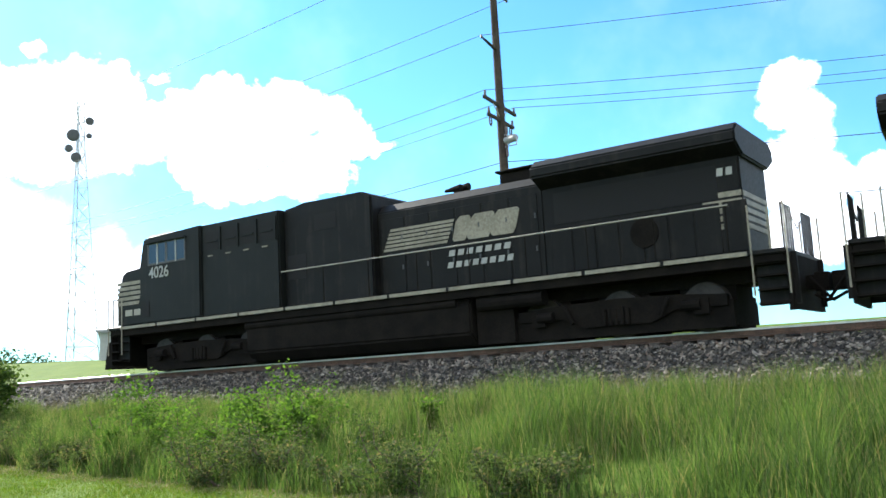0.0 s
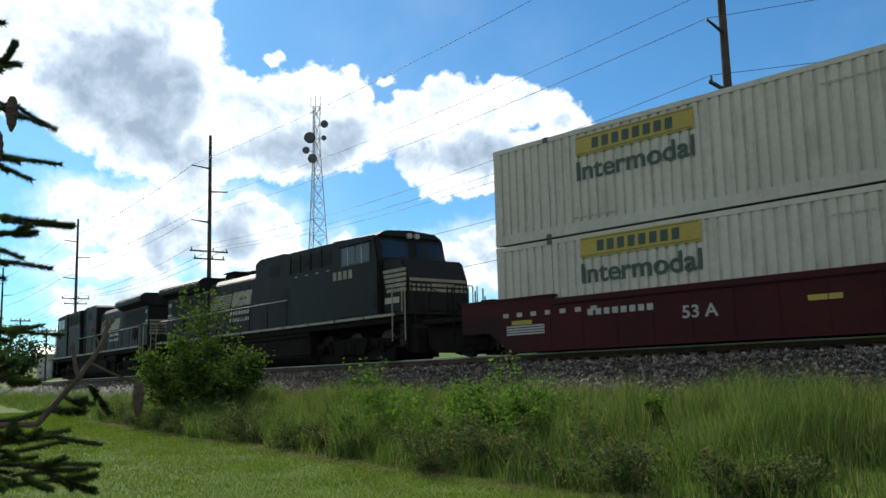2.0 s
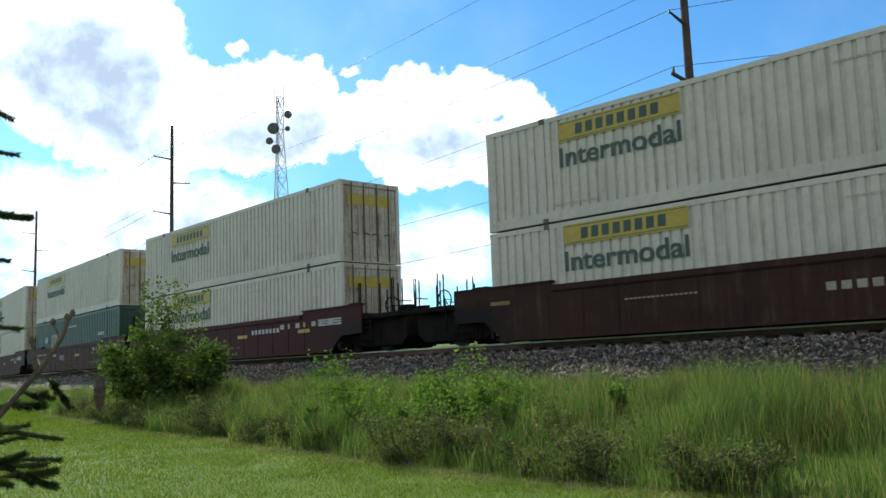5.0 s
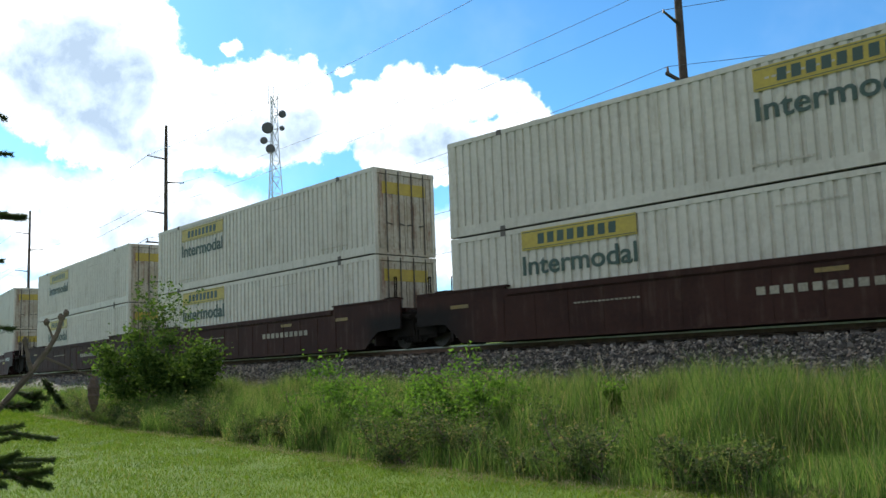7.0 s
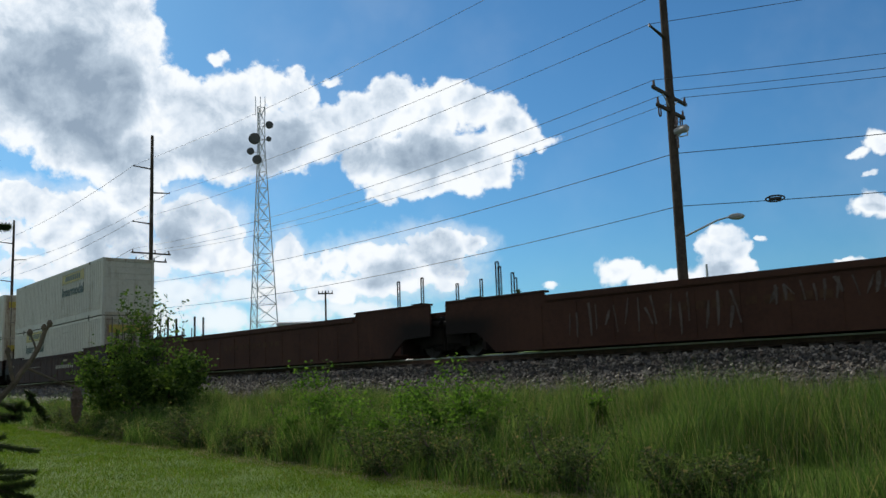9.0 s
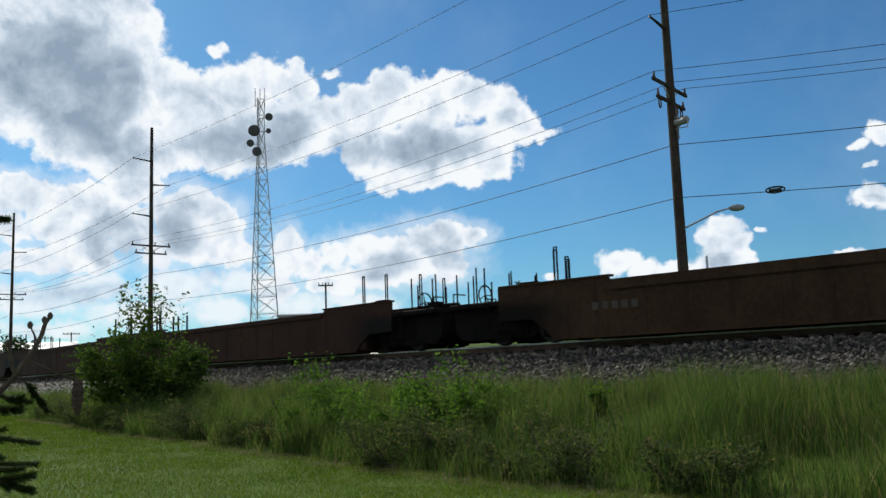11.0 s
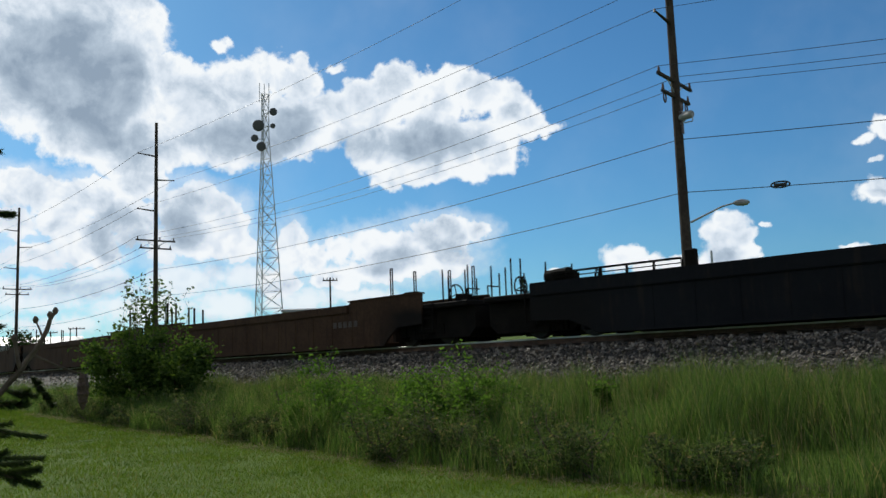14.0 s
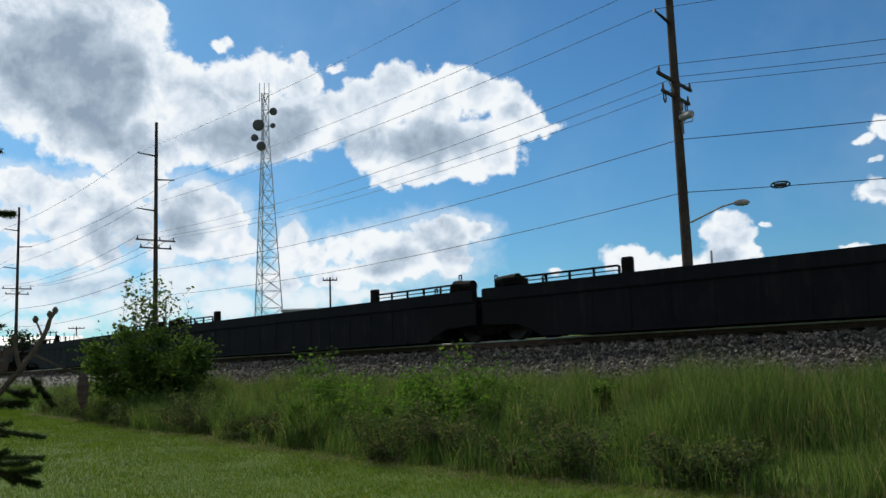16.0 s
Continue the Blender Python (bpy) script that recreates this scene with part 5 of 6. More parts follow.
    for i in range(8):
        a = 5.4 + 0.58 * i
        part("cabin_door", soften(X([(a, a + 0.52, -1.045, -1.01, 1.6, 2.68)]), 0.008, 1), M_BLACK, ob)
    part("equipment_round", tubes((Vector((f * 7.7, -1.04, 2.25)), Vector((f * 7.7, -1.08, 2.25)), 0.33), sides=18), M_GRIME, ob)
    slant_bars("rear_stripes", *(sorted((f * 9.05, f * 9.89))), 2.1, 2.95, 5, -1.022, 0.0, M_CREAM, ob, label="cream painted stripes")
    part("rear_stripes_end", boxes(*[(*sorted((f * 9.9, f * 9.915)), -0.95, 0.95, 2.1 + 0.17 * i, 2.21 + 0.17 * i) for i in range(5)]), M_CREAM, ob)
    slant_bars("number_bars", *(sorted((f * 9.0, f * 9.8))), 3.25, 3.5, 1, -1.022, 0.1, M_WHITE, ob, 4)
    # painted emblem, lettering bars and the road number
    base = (0.35, 2.4) if f > 0 else (-4.95, -2.95)
    slant_bars("emblem_stripes", *base, 2.72, 3.34, 6, -1.01, 0.45, M_CREAM, ob, label="cream slanted emblem stripes")
    u = base[1] + 0.18
    # leaning painted blocks with clipped corners
    for q, w in ((0.0, 0.36), (0.44, 0.62), (1.14, 0.62)):
        bm = bmesh.new()
        prism(bm, [(u + q, 2.78), (u + q + 0.05, 2.72), (u + q + w, 2.72), (u + q + w + 0.10, 2.86), (u + q + w + 0.22, 3.28), (u + q + w + 0.16, 3.35), (u + q + 0.26, 3.35), (u + q + 0.12, 3.22)], "y", -1.018, -1.004)
        part("emblem_block", bm, M_CREAM, ob, "cream painted leaning block")
    slant_bars("lettering_bars", u - 0.15, u + 1.75, 2.36, 2.58, 1, -1.01, 0.25, M_WHITE, ob, 7)
    slant_bars("lettering_bars", u - 0.20, u + 1.80, 2.06, 2.28, 1, -1.01, 0.25, M_WHITE, ob, 8)
    nx = -8.75 if f > 0 else 6.55
    if number:
        lettering("road_number", number, 0.50, M_WHITE, ob, pose(nx, -1.512, 2.95), 0.95)
    else:
        slant_bars("number_bars", nx - 0.1, nx + 1.25, 2.92, 3.36, 1, -1.506, 0.0, M_CREAM, ob, 4)
    # hand rails
    for i in range(9):
        a = -3.0 + 1.58 * i
        for s in (-1, 1):
            part("rail_post", tubes((Vector((f * a, s * 1.47, 1.5)), Vector((f * a, s * 1.47, 2.52)), 0.016), sides=6), M_GRIME, ob)
    for s in (-1, 1):
        part("hand_rail", tubes((Vector((f * -3.0, s * 1.47, 2.53)), Vector((f * 9.7, s * 1.47, 2.53)), 0.018)), M_FAINT, ob, "pale worn hand rail")
    for e in (-1, 1):
        for s in (-1, 1):
            for i in range(4):
                z = 0.42 + 0.28 * i
                part("step", X([(e * 10.15, e * 10.75, *sorted((s * 1.22, s * 1.52)), z, z + 0.04)]), M_GRIME, ob)
            part("grab_iron", tubes((Vector((f * e * 10.1, s * 1.54, 0.6)), Vector((f * e * 10.1, s * 1.54, 2.45)), 0.02), (Vector((f * e * 10.8, s * 1.54, 0.6)), Vector((f * e * 10.8, s * 1.54, 2.45)), 0.02),
                                    (Vector((f * e * 10.45, s * 1.40, 1.5)), Vector((f * e * 10.45, s * 1.40, 2.4)), 0.02)), M_CREAM, ob, "pale grab irons")
            part("stepwell", X([(e * 10.1, e * 10.9, *sorted((s * 1.18, s * 1.24)), 0.4, 1.45)]), M_BLACK, ob)
        xe = f * e * (10.85 if e < 0 else 10.70)
        for y in (-1.3, -1.1, -0.9, -0.7, -0.5, 0.5, 0.7, 0.9, 1.1, 1.3):
            part("rail_post", tubes((Vector((xe, y, 1.5)), Vector((xe, y, 2.45)), 0.02), sides=6), M_BLACK, ob)
        for y in (-0.9, 0.9):
            part("end_rail", tubes((Vector((xe, y - 0.4, 2.45)), Vector((xe, y + 0.4, 2.45)), 0.02), sides=6), M_BLACK, ob)
        part("end_chain", tubes((Vector((xe, -0.5, 2.3)), Vector((xe, 0.0, 2.05)), 0.014), (Vector((xe, 0.0, 2.05)), Vector((xe, 0.5, 2.3)), 0.014), sides=6), M_BLACK, ob)
        part("buffer_plate", X([(e * 10.72, e * 10.80, -1.45, 1.45, 0.30, 1.42)]), M_GRIME, ob)
    return ob


locomotive(-15.05, 1, "4026", "black diesel locomotive with cream stripes, its cab leading")
locomotive(7.50, -1, "", "black diesel locomotive with cream stripes, its cab trailing")


# ---- containers ----
BOX_L, BOX_W, BOX_H = 16.15, 2.60, 2.86


def corrugated(length, z0, z1, y, period=0.285, depth=0.045):
    verts, faces = [], []
    prof = [(0.0, 0.0), (0.60, 0.0), (0.68, 1.0), (0.90, 1.0)]
    xs, x = [], -length / 2
    while x < length / 2 - 1e-6:
        for u, d in prof:
            if x + u * period < length / 2:
                xs.append((x + u * period, d))
        x += period
    xs.append((length / 2, 0.0))
    for px, d in xs:
        verts += [(px, y + (depth * d if y < 0 else -depth * d), z0), (px, y + (depth * d if y < 0 else -depth * d), z1)]
    for i in range(len(xs) - 1):
        faces.append((2 * i, 2 * i + 2, 2 * i + 3, 2 * i + 1))
    me = bpy.data.meshes.new("side_panel")
    me.from_pydata(verts, [], faces)
    return me


def container(s0, lift, paint, logo_x, logo_dz=0.0, doors=True, label="", green=False):
    """A steel box: corrugated sides, posts and rails, roof, doors with locking bars, and what is painted on it."""
    ob = thing("shipping_container", label, "container", group="containers on the train")
    rolling(ob, s0, lift)
    h, w, L = BOX_H, BOX_W / 2, BOX_L
    tag = "green" if green else "white"
    for y in (-w + 0.012, w - 0.012):
        part("side_panel", share("side_%s_%d" % (tag, y > 0), lambda: corrugated(L - 0.24, 0.30, h - 0.12, y), paint), paint, ob)
    for s in (-1, 1):
        part("top_rail", share("top_rail_%s_%d" % (tag, s), lambda: boxes((-L / 2, L / 2, *sorted((s * (w - 0.09), s * w)), h - 0.13, h)), paint), paint, ob)
        part("bottom_rail", share("bottom_rail_%s_%d" % (tag, s), lambda: boxes((-L / 2, L / 2, *sorted((s * (w - 0.10), s * (w - 0.002))), 0.03, 0.31)), paint), paint, ob)
    for x in (-L / 2, L / 2 - 0.13):
        for s in (-1, 1):
            part("corner_post", share("post_%s_%d_%d" % (tag, x > 0, s), lambda: soften(boxes((x, x + 0.13, *sorted((s * (w - 0.14), s * (w + 0.002))), 0.0, h)), 0.015, 1), paint), paint, ob)
    # lift posts that stand twelve metres apart
    for x in (-6.1, 6.0):
        for s in (-1, 1):
            part("lift_post", share("lift_%s_%d_%d" % (tag, x > 0, s), lambda: boxes((x, x + 0.12, *sorted((s * (w - 0.1), s * (w + 0.004))), 0.05, h - 0.02)), paint), paint, ob)
            for z0, z1 in ((h - 0.14, h + 0.015), (0.0, 0.13)):
                part("corner_casting", share("casting_%d_%d_%d" % (x > 0, s, z0 > 1), lambda: boxes((x - 0.03, x + 0.15, *sorted((s * (w - 0.1), s * (w + 0.008))), z0, z1)), M_SHADOWGAP), M_SHADOWGAP, ob)
    part("roof", share("roof_" + tag, lambda: boxes((-L / 2 + 0.01, L / 2 - 0.01, -w + 0.02, w - 0.02, h - 0.05, h - 0.015)), paint), paint, ob)
    part("floor_frame", share("floor_frame", lambda: boxes((-L / 2 + 0.1, L / 2 - 0.1, -w + 0.12, w - 0.12, 0.02, 0.20)), M_SHADOWGAP), M_SHADOWGAP, ob)
    endp = M_GREEN if green else M_BOXEND
    part("front_wall", share("front_" + tag, lambda: boxes((-L / 2 + 0.03, -L / 2 + 0.07, -w + 0.1, w - 0.1, 0.05, h - 0.05)), paint), paint, ob)
    for z0, z1 in ((h - 0.17, h - 0.005), (0.0, 0.16)):
        part("end_sill", share("end_sill_%s_%d" % (tag, z0 > 1), lambda: boxes((L / 2 - 0.12, L / 2 - 0.005, -w + 0.1, w - 0.1, z0, z1)), endp), endp, ob)
    if doors:
        for s in (-1, 1):
            y0, y1 = sorted((s * 0.012, s * (w - 0.15)))
            def leaf():
                bm = boxes((L / 2 - 0.10, L / 2 - 0.055, y0, y1, 0.17, h - 0.18))
                for i in range(4):
                    a = y0 + (y1 - y0) * (i + 0.3) / 4
                    box(bm, L / 2 - 0.06, L / 2 - 0.03, a, a + (y1 - y0) / 8, 0.25, h - 0.26)
                return bm
            d = part("door", share("door_%s_%d" % (tag, s), leaf, endp), endp, ob)
            for q in (0.28, 0.80):
                part("locking_bar", share("bar_%d_%.2f" % (s, q), lambda: tubes((Vector((L / 2 + 0.005, s * q, 0.06)), Vector((L / 2 + 0.005, s * q, h - 0.06)), 0.022),
                     (Vector((L / 2 + 0.01, s * q, 1.05)), Vector((L / 2 + 0.01, s * (q - 0.22), 1.0)), 0.02)), M_SHADOWGAP), M_SHADOWGAP, d)
        if not green:
            part("door_emblem", share("door_emblem", lambda: boxes((L / 2 - 0.028, L / 2 - 0.024, -0.95, 0.9, 2.02, 2.42)), M_YELLOW), M_YELLOW, ob, "yellow painted panel")
    else:
        part("end_wall", share("end_wall_" + tag, lambda: boxes((L / 2 - 0.08, L / 2 - 0.03, -w + 0.1, w - 0.1, 0.05, h - 0.05), *[(L / 2 - 0.04, L / 2 - 0.012, -w + 0.12, w - 0.12, 0.3 + 0.3 * i, 0.34 + 0.3 * i) for i in range(8)]), paint), paint, ob)
    yo = -w - 0.004
    x = -L / 2 + logo_x
    if green:
        part("emblem_box", boxes((x + 1.5, x + 3.2, yo - 0.004, yo, 1.05, 2.0)), M_OCHRE, ob, "ochre painted square")
        part("emblem_box_bars", boxes((x + 1.75, x + 2.2, yo - 0.008, yo - 0.002, 1.25, 1.8), (x + 2.35, x + 2.9, yo - 0.008, yo - 0.002, 1.25, 1.8)), M_GREEN, ob)
        bm = bmesh.new()
        for i in range(2):
            prism(bm, [(x + 0.28 * i, 1.75), (x + 0.17 + 0.28 * i, 1.5), (x + 0.34 + 0.28 * i, 1.75), (x + 0.17 + 0.28 * i, 2.0)], "y", yo - 0.004, yo)
        part("diamond_marks", bm, M_WHITE, ob, "two white diamond marks")
        slant_bars("small_lettering_bars", L / 2 - 3.4, L / 2 - 2.3, 1.55, 1.8, 1, yo, 0.0, M_WHITE, ob, 5)
        slant_bars("small_lettering_bars", -1.6, 0.8, 2.25, 2.38, 1, yo, 0.0, M_WHITE, ob, 9)
    else:
        z = 2.10 + logo_dz
        part("emblem_panel", boxes((x, x + 3.65, yo - 0.004, yo, z, z + 0.54)), M_YELLOW, ob, "yellow painted panel")
        part("emblem_border", boxes((x + 0.04, x + 3.61, yo - 0.007, yo - 0.003, z + 0.04, z + 0.06), (x + 0.04, x + 3.61, yo - 0.007, yo - 0.003, z + 0.48, z + 0.50)), M_INK, ob)
        slant_bars("emblem_bars", x + 0.55, x + 3.15, z + 0.13, z + 0.55, 1, yo - 0.004, 0.05, M_INK, ob, 8)
        lettering("lettering", "Intermodal", 0.72, M_INK, ob, pose(x - 0.05, yo - 0.001, z - 0.66), 3.62)
        slant_bars("small_lettering_bars", x - 0.2, x + 1.3, 0.42, 0.50, 1, yo, 0.0, M_FAINT, ob, 12)
        slant_bars("small_lettering_bars", 5.0, 6.6, 0.44, 0.53, 1, yo, 0.0, M_FAINT, ob, 11)
        slant_bars("small_lettering_bars", 1.8, 3.4, h - 0.52, h - 0.45, 1, yo, 0.0, M_FAINT, ob, 10)
    return ob


LOW, HIGH = 0.20, 0.20 + BOX_H + 0.03
WHITE_LABEL = "dull white corrugated container with yellow panel, "
for front, logo_hi, logo_lo, kind in ((22.10, 3.1, 3.1, 0), (41.54, 2.6, 2.4, 1), (60.93, 2.85, 2.95, 0), (84.0, 2.6, 2.6, 0), (103.6, 2.4, 2.5, 0), (123.14, 9.6, 2.7, 2)):
    c = front + BOX_L / 2
    container(c, HIGH, M_BOX, logo_hi, 0.0, kind != 2, WHITE_LABEL + "stacked on another")
    if kind == 1:
        container(c, LOW, M_GREEN, 2.3, 0.0, True, "green corrugated container with an ochre square, in a well car", True)
    else:
        container(c, LOW, M_BOX, logo_lo, 0.12, True, WHITE_LABEL + "in a well car")


# ---- well cars ----
def well_unit(s0, paint, label, first, last, style):
    """One unit of an articulated well car: deep side plates, raised ends, decks, trucks and fittings."""
    ob = thing("well_car", label, "railcar", group="well cars of the train")
    rolling(ob, s0)
    tag = paint.name
    e0, e1 = -9.25, 9.25

    def plate(s):
        bm = bmesh.new()
        y0, y1 = sorted((s * 1.40, s * 1.47))
        if style == "navy":
            prism(bm, [(-9.62, 0.44), (-8.4, 0.38), (-7.9, 0.20), (-7.6, 0.03), (7.6, 0.03), (7.9, 0.20), (8.4, 0.38), (9.62, 0.44), (9.62, 1.40), (-9.62, 1.40)], "y", y0, y1)
            return bm
        prism(bm, [(-9.42, 0.60), (-8.3, 0.60), (-7.9, 0.30), (-7.6, 0.03), (7.6, 0.03), (7.9, 0.30), (8.3, 0.56), (9.42, 0.60), (9.42, 1.50), (5.95, 1.52), (5.80, 1.36), (-5.80, 1.36), (-5.95, 1.52), (-9.42, 1.50)], "y", y0, y1)
        return bm
    for s in (-1, 1):
        part("side_plate", share("plate_%s_%d" % (tag, s), lambda: plate(s), paint), paint, ob)
        reach, foot = (9.6, 1.06) if style == "navy" else (5.85, 1.14 if style == "faded" else 1.24)
        part("top_chord", share("chord_%s_%d" % (tag, s), lambda: soften(boxes((-reach, reach, *sorted((s * 1.33, s * 1.53)), foot, 1.42)), 0.03, 2), paint), paint, ob)
        part("bottom_flange", share("flange_%s_%d" % (tag, s), lambda: boxes((-6.7, 6.7, *sorted((s * 1.36, s * 1.52)), 0.02, 0.08)), paint), paint, ob)
        for x0, x1 in ((-9.38, -5.85), (5.85, 9.38)) if style != "navy" else ():
            part("end_cap_plate", share("cap_%s_%d_%d" % (tag, s, x0 > 0), lambda: boxes((x0, x1, *sorted((s * 1.28, s * 1.50)), 1.50, 1.55)), paint), paint, ob)
    for i in range(12):
        part("side_rib", share("rib_%s_%d" % (tag, i), lambda: boxes((-6.0 + 1.09 * i, -5.97 + 1.09 * i, -1.482, -1.46, 0.10, 1.20)), paint), paint, ob)
    part("well_floor", share("well_floor_" + tag, lambda: boxes((-7.2, 7.2, -1.4, 1.4, 0.03, 0.12)), paint), M_GRIME, ob)
    for e in (-1, 1):
        part("bulkhead", share("bulkhead_%s_%d" % (tag, e), lambda: boxes((*sorted((e * 8.0, e * 8.1)), -1.4, 1.4, 0.12, 1.3)), paint), paint, ob)
        part("end_deck", share("end_deck_%s_%d" % (tag, e), lambda: boxes((*sorted((e * 8.0, e * 9.45)), -1.25, 1.25, 1.12, 1.24)), paint), paint, ob)
        part("centre_sill", share("centre_sill_%d" % e, lambda: boxes((*sorted((e * 7.6, e * 9.72)), -0.75, 0.75, 0.10, 1.13)), M_GRIME), M_GRIME, ob)
        # casting added as dark fill over the shared truck, with its hanging gear
        def casting():
            bm = boxes((*sorted((e * 8.9, e * 9.68)), -1.22, 1.22, 0.30, 1.16))
            soften(bm, 0.06, 1)
            for g in (-1, 1):
                tube(bm, (e * 9.1, g * 1.24, 1.0), (e * 9.66, g * 1.24, 0.92), 0.09, 0.09, 10)
            return bm
        part("articulation_casting", share("casting_end_%d" % e, casting, M_GRIME), M_GRIME, ob)
    # thin upright rods and grab bars at the ends
    rng = random.Random(int(s0 * 10))
    for e in (-1, 1):
        for i in range(4):
            x = e * (7.7 + 0.42 * i)
            y = (-1.2, -0.6, 0.5, 1.15)[i]
            top = 2.30 + 0.25 * rng.random() if style != "navy" else (2.0 if e > 0 and i in (1, 2) else 1.6)
            bm = tubes((Vector((x, y, 1.2)), Vector((x, y, top)), 0.022), (Vector((x, y, top)), Vector((x + 0.10, y, top)), 0.022), (Vector((x + 0.10, y, top)), Vector((x + 0.10, y, 1.2)), 0.022), sides=6)
            part("grab_rod", bm, M_GRIME, ob)
        for s in (-1, 1):
            part("guide_block", boxes((e * 8.6 - 0.25, e * 8.6 + 0.25, s * 1.1 - 0.12, s * 1.1 + 0.12, 1.24, 1.62)), M_GRIME, ob)
    ends = []
    if first:
        ends.append(-1)
    if last:
        ends.append(1)
    for e in ends:
        part("platform", soften(boxes((*sorted((e * 9.25, e * 11.3)), -1.4, 1.4, 1.02, 1.18)), 0.03, 1), M_GRIME, ob)
        # solid dark block added to fill the gap under the platform
        bm = bmesh.new()
        prism(bm, [(e * 9.3, 0.16), (e * 11.05, 0.16), (e * 11.32, 0.40), (e * 11.32, 1.02), (e * 9.3, 1.02)], "y", -1.12, 1.12)
        part("draft_gear_filler", bm, M_GRIME, ob, "black grimy filler block added under the platform as draft gear")
        part("coupler", boxes((*sorted((e * 11.1, e * 11.7)), -0.15, 0.15, 0.72, 1.0), (*sorted((e * 11.45, e * 11.75)), -0.24, 0.18, 0.68, 1.04)), M_GRIME, ob)
        for s in (-1, 1):
            for x, y, top in ((11.1, 1.25, 2.05), (10.75, 0.8, 2.25), (10.1, 1.2, 2.15), (9.7, 0.6, 2.0)):
                part("marker_rod", tubes((Vector((e * x, s * y, 1.15)), Vector((e * x, s * y, top)), 0.024), sides=6), M_GRIME, ob)
            part("platform_rail", tubes((Vector((e * 11.2, s * 0.8, 1.5)), Vector((e * 11.2, s * 1.3, 1.5)), 0.02), (Vector((e * 11.2, s * 1.3, 1.5)), Vector((e * 11.2, s * 1.3, 1.15)), 0.02), sides=6), M_GRIME, ob)
        part("ladder", boxes(*[(*sorted((e * 9.35, e * 9.85)), -1.42, -1.38, 0.45 + 0.3 * i, 0.48 + 0.3 * i) for i in range(3)], (*sorted((e * 9.35, e * 9.38)), -1.43, -1.38, 0.4, 1.2), (*sorted((e * 9.82, e * 9.85)), -1.43, -1.38, 0.4, 1.2)), M_GRIME, ob)
        bm = bmesh.new()
        pts = [Vector((e * 10.35, -0.9 + 0.28 * math.cos(a), 1.42 + 0.28 * math.sin(a))) for a in [j * math.tau / 14 for j in range(15)]]
        for p, q in zip(pts, pts[1:]):
            tube(bm, p, q, 0.022, 0.022, 6)
        for j in range(0, 14, 4):
            tube(bm, (e * 10.35, -0.9, 1.42), pts[j], 0.015, 0.015, 5)
        tube(bm, (e * 10.35, -0.9, 1.15), (e * 10.35, -0.9, 1.42), 0.03, 0.03, 6)
        part("brake_wheel", bm, M_GRIME, ob)
        truck(ob, e * 9.0, (-0.86, 0.86), 0.42)
    if not last:
        truck(ob, 9.7, (-0.86, 0.86), 0.42)
    yo = -1.478
    if style == "navy":
        for e in (-1, 1):
            a, b = sorted((e * 5.2, e * 8.9))
            part("walkway_rail", boxes((a, b, -1.46, -1.40, 1.60, 1.65), (a, b, -1.44, -1.41, 1.50, 1.525)), M_GRIME, ob)
            each("rail_stanchion", [(a + 0.74 * i, a + 0.74 * i + 0.05, -1.455, -1.405, 1.40, 1.62) for i in range(6)], M_GRIME, ob)
            part("end_lamp_box", soften(boxes((e * 5.0 - 0.14, e * 5.0 + 0.14, -1.42, -1.22, 1.40, 1.82)), 0.03, 1), M_GRIME, ob)
            part("brake_cylinder", tubes((Vector((e * 8.55, -1.15, 1.58)), Vector((e * 9.25, -1.15, 1.56)), 0.20, 0.17), sides=14), M_GRIME, ob)
    marks = M_WHITE if style in ("maroon",) else M_CREAM
    if style == "maroon":
        ax = 2.3 if last else -4.7
        slant_bars("reporting_bars", ax, ax + 2.1, 0.88, 1.12, 1, yo, 0.0, marks, ob, 8)
        lettering("unit_mark", "53 A" if first else ("53 B" if last else "53 C"), 0.42, marks, ob, pose(-2.5 if last else -1.9, yo - 0.001, 0.62), 0.95)
        for i in range(7):
            a = 4.4 + 0.52 * i
            part("stencil_mark", boxes((a, a + (0.12 if i % 2 else 0.26), yo - 0.004, yo, 0.97, 1.14)), M_FAINT, ob)
            part("stencil_mark", boxes((-a - 0.2, -a, yo - 0.004, yo, 1.00, 1.12)), M_FAINT, ob)
        for a in (-7.4, 5.6, 1.2):
            part("reflector_stripe", boxes((a, a + 0.75, yo - 0.004, yo, 0.78, 0.90)), M_YELLOW, ob, "yellow stripe")
        slant_bars("small_lettering_bars", -7.6, -6.2, 0.50, 0.78, 4, yo, 0.0, marks, ob)
        slant_bars("small_lettering_bars", 6.9, 8.3, 0.95, 1.2, 3, yo, 0.0, marks, ob)
    elif style == "brown":
        slant_bars("reporting_bars", 1.3, 4.4, 0.66, 0.92, 1, yo, 0.0, marks, ob, 10)
        for a in (2.6, 6.0, -8.0):
            part("reflector_stripe", boxes((a, a + 0.7, yo - 0.004, yo, 1.02, 1.12)), M_OCHRE, ob, "faded yellow stripe")
        slant_bars("small_lettering_bars", -3.6, -1.6, 0.85, 0.91, 1, yo, 0.0, marks, ob, 16)
    elif style == "rust":
        slant_bars("reporting_bars", -2.4, 1.6, 0.72, 0.98, 1, yo, 0.0, M_RUSTGREY, ob, 10)
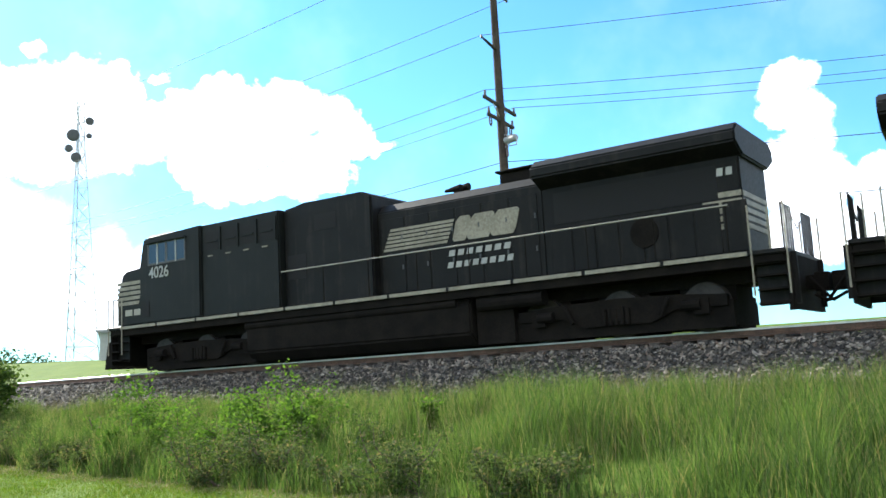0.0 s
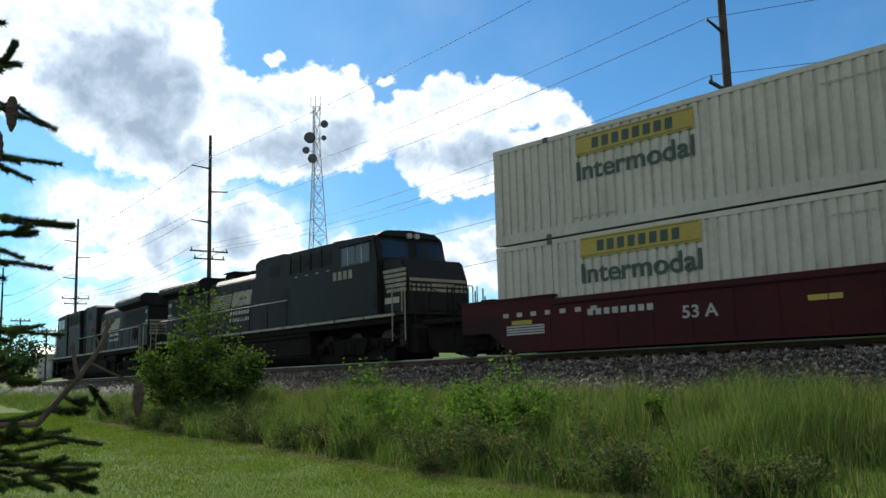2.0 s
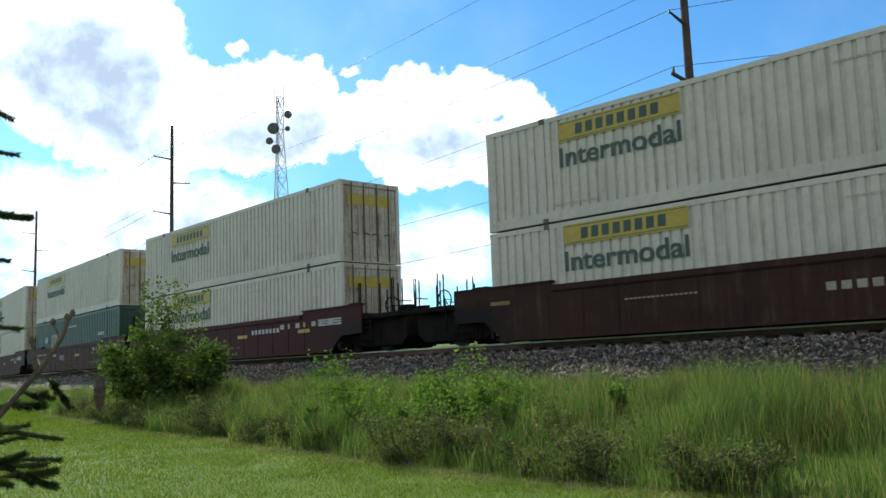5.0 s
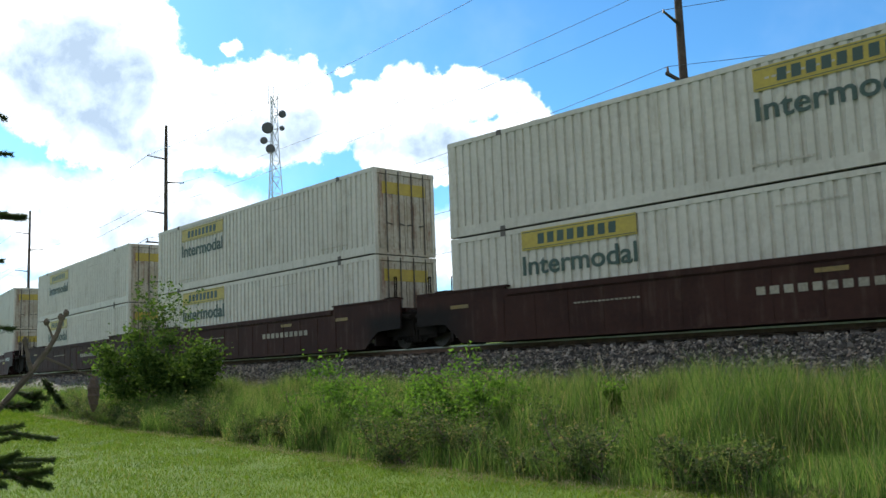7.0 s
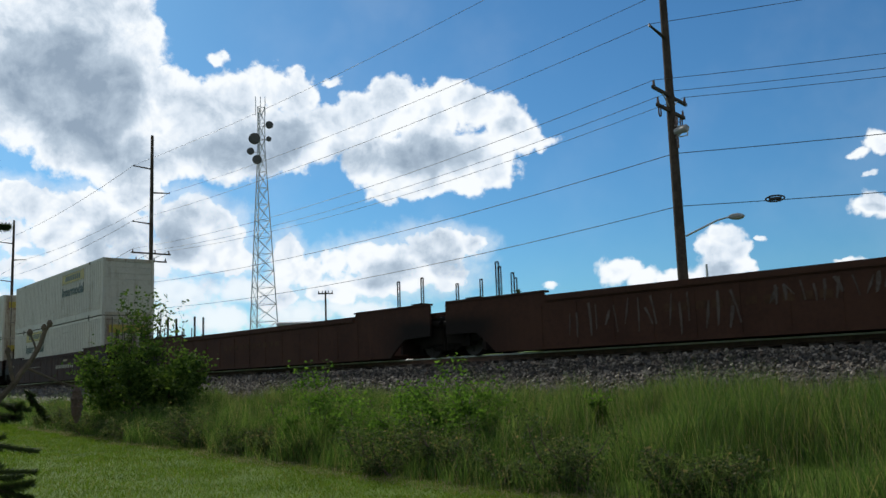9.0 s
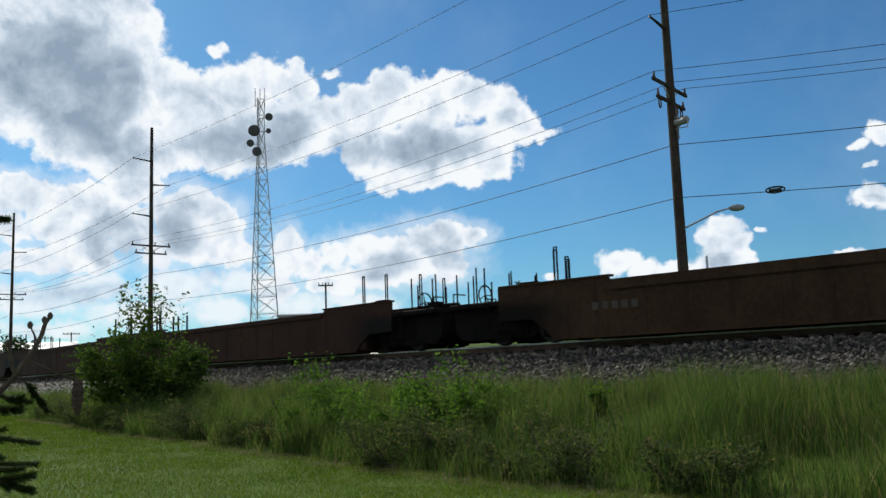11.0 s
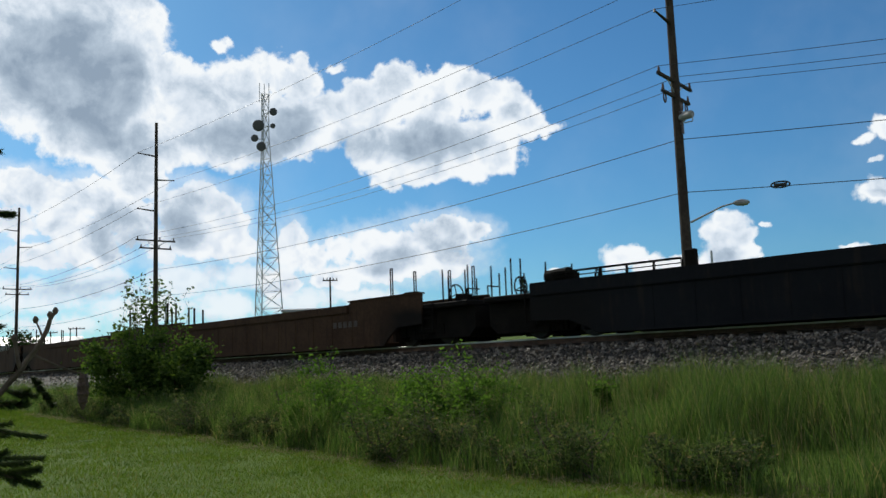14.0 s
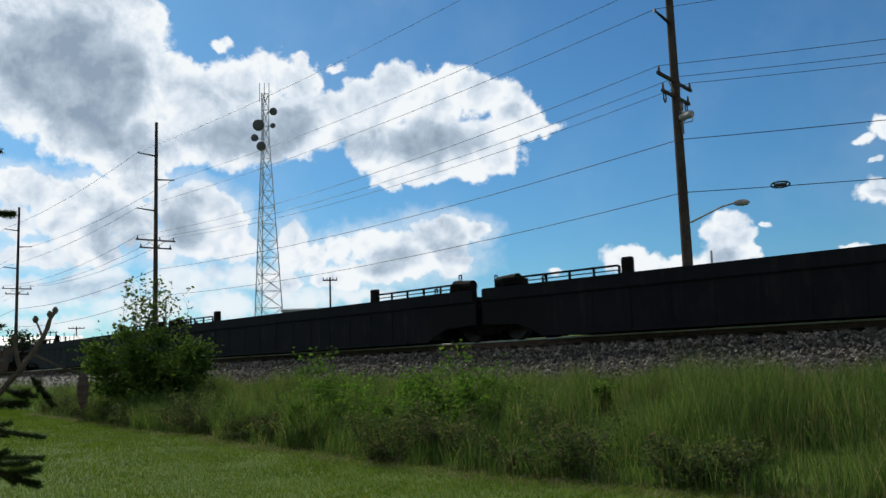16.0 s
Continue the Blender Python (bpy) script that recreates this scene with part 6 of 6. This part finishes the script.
        if not first and not last:
            for x0, x1, lo, hi, n, wide in ((-5.2, -0.4, 0.16, 1.16, 17, 0.07), (0.0, 3.9, 0.66, 1.18, 19, 0.09)):
                for j in range(n):
                    a = x0 + (x1 - x0) * (j + rng.uniform(0, 0.7)) / n
                    z0, z1 = lo + (hi - lo) * rng.uniform(0, 0.35), hi - (hi - lo) * rng.uniform(0, 0.3)
                    lean, w = rng.uniform(-0.22, 0.22), wide * rng.uniform(0.4, 1.2)
                    bm = bmesh.new()
                    prism(bm, [(a, z0), (a + w * 0.5, z0 + 0.02), (a + lean * 0.6 + w, (z0 + z1) / 2), (a + lean + w * 0.8, z1), (a + lean, z1 - 0.03), (a + lean * 0.4, (z0 + z1) / 2)], "y", yo - 0.006 - 0.001 * (j % 3), yo)
                    part("sprayed_stroke", bm, M_SPRAY, ob, "faded pale sprayed stroke")
    elif style == "faded":
        slant_bars("reporting_bars", 5.0 if not first else -6.4, 6.4 if not first else -5.0, 0.70, 0.98, 1, yo, 0.0, M_SPRAY, ob, 5)
    return ob


for centres, paint, style, label in (
        ((30.18, 49.61, 69.0), M_MAROON, "maroon", "maroon articulated well car with white stencilled marks, carrying stacked containers"),
        ((92.08, 111.68, 131.2), M_BROWN, "brown", "dark brown grimy well car carrying stacked containers"),
        ((154.1, 173.5, 192.9), M_RUST, "rust", "empty rust-brown well car with raised ends"),
        ((216.0, 235.4, 254.8), M_RUSTGREY, "faded", "empty faded brown well car with raised ends"),
        ((277.9, 297.3, 316.7), M_NAVY, "navy", "empty blue-black well car with walkway rails at its ends"),
        ((339.8, 359.2), M_NAVY, "navy", "empty blue-black well car with walkway rails at its ends")):
    for i, c in enumerate(centres):
        well_unit(c, paint, label, i == 0, i == 2, style)


# ---- what moves ----
def motions():
    """The train runs along its line, and its wheels turn."""
    for ob, s0, lift in ROLLING:
        rows = []
        for i in range(17):
            x = s0 - SPEED * i
            rows.append((i, pose(x, track_y(x), RAIL + lift, 0, 0, track_turn(x))))
        walk(ob, rows)
    for w, a, r in TURNING:
        step = 1 / 30
        walk(w, [(j * step, pose(a, 0, r, 0, -math.degrees(SPEED * j * step / r) % 360, 0)) for j in range(481)])


motions()
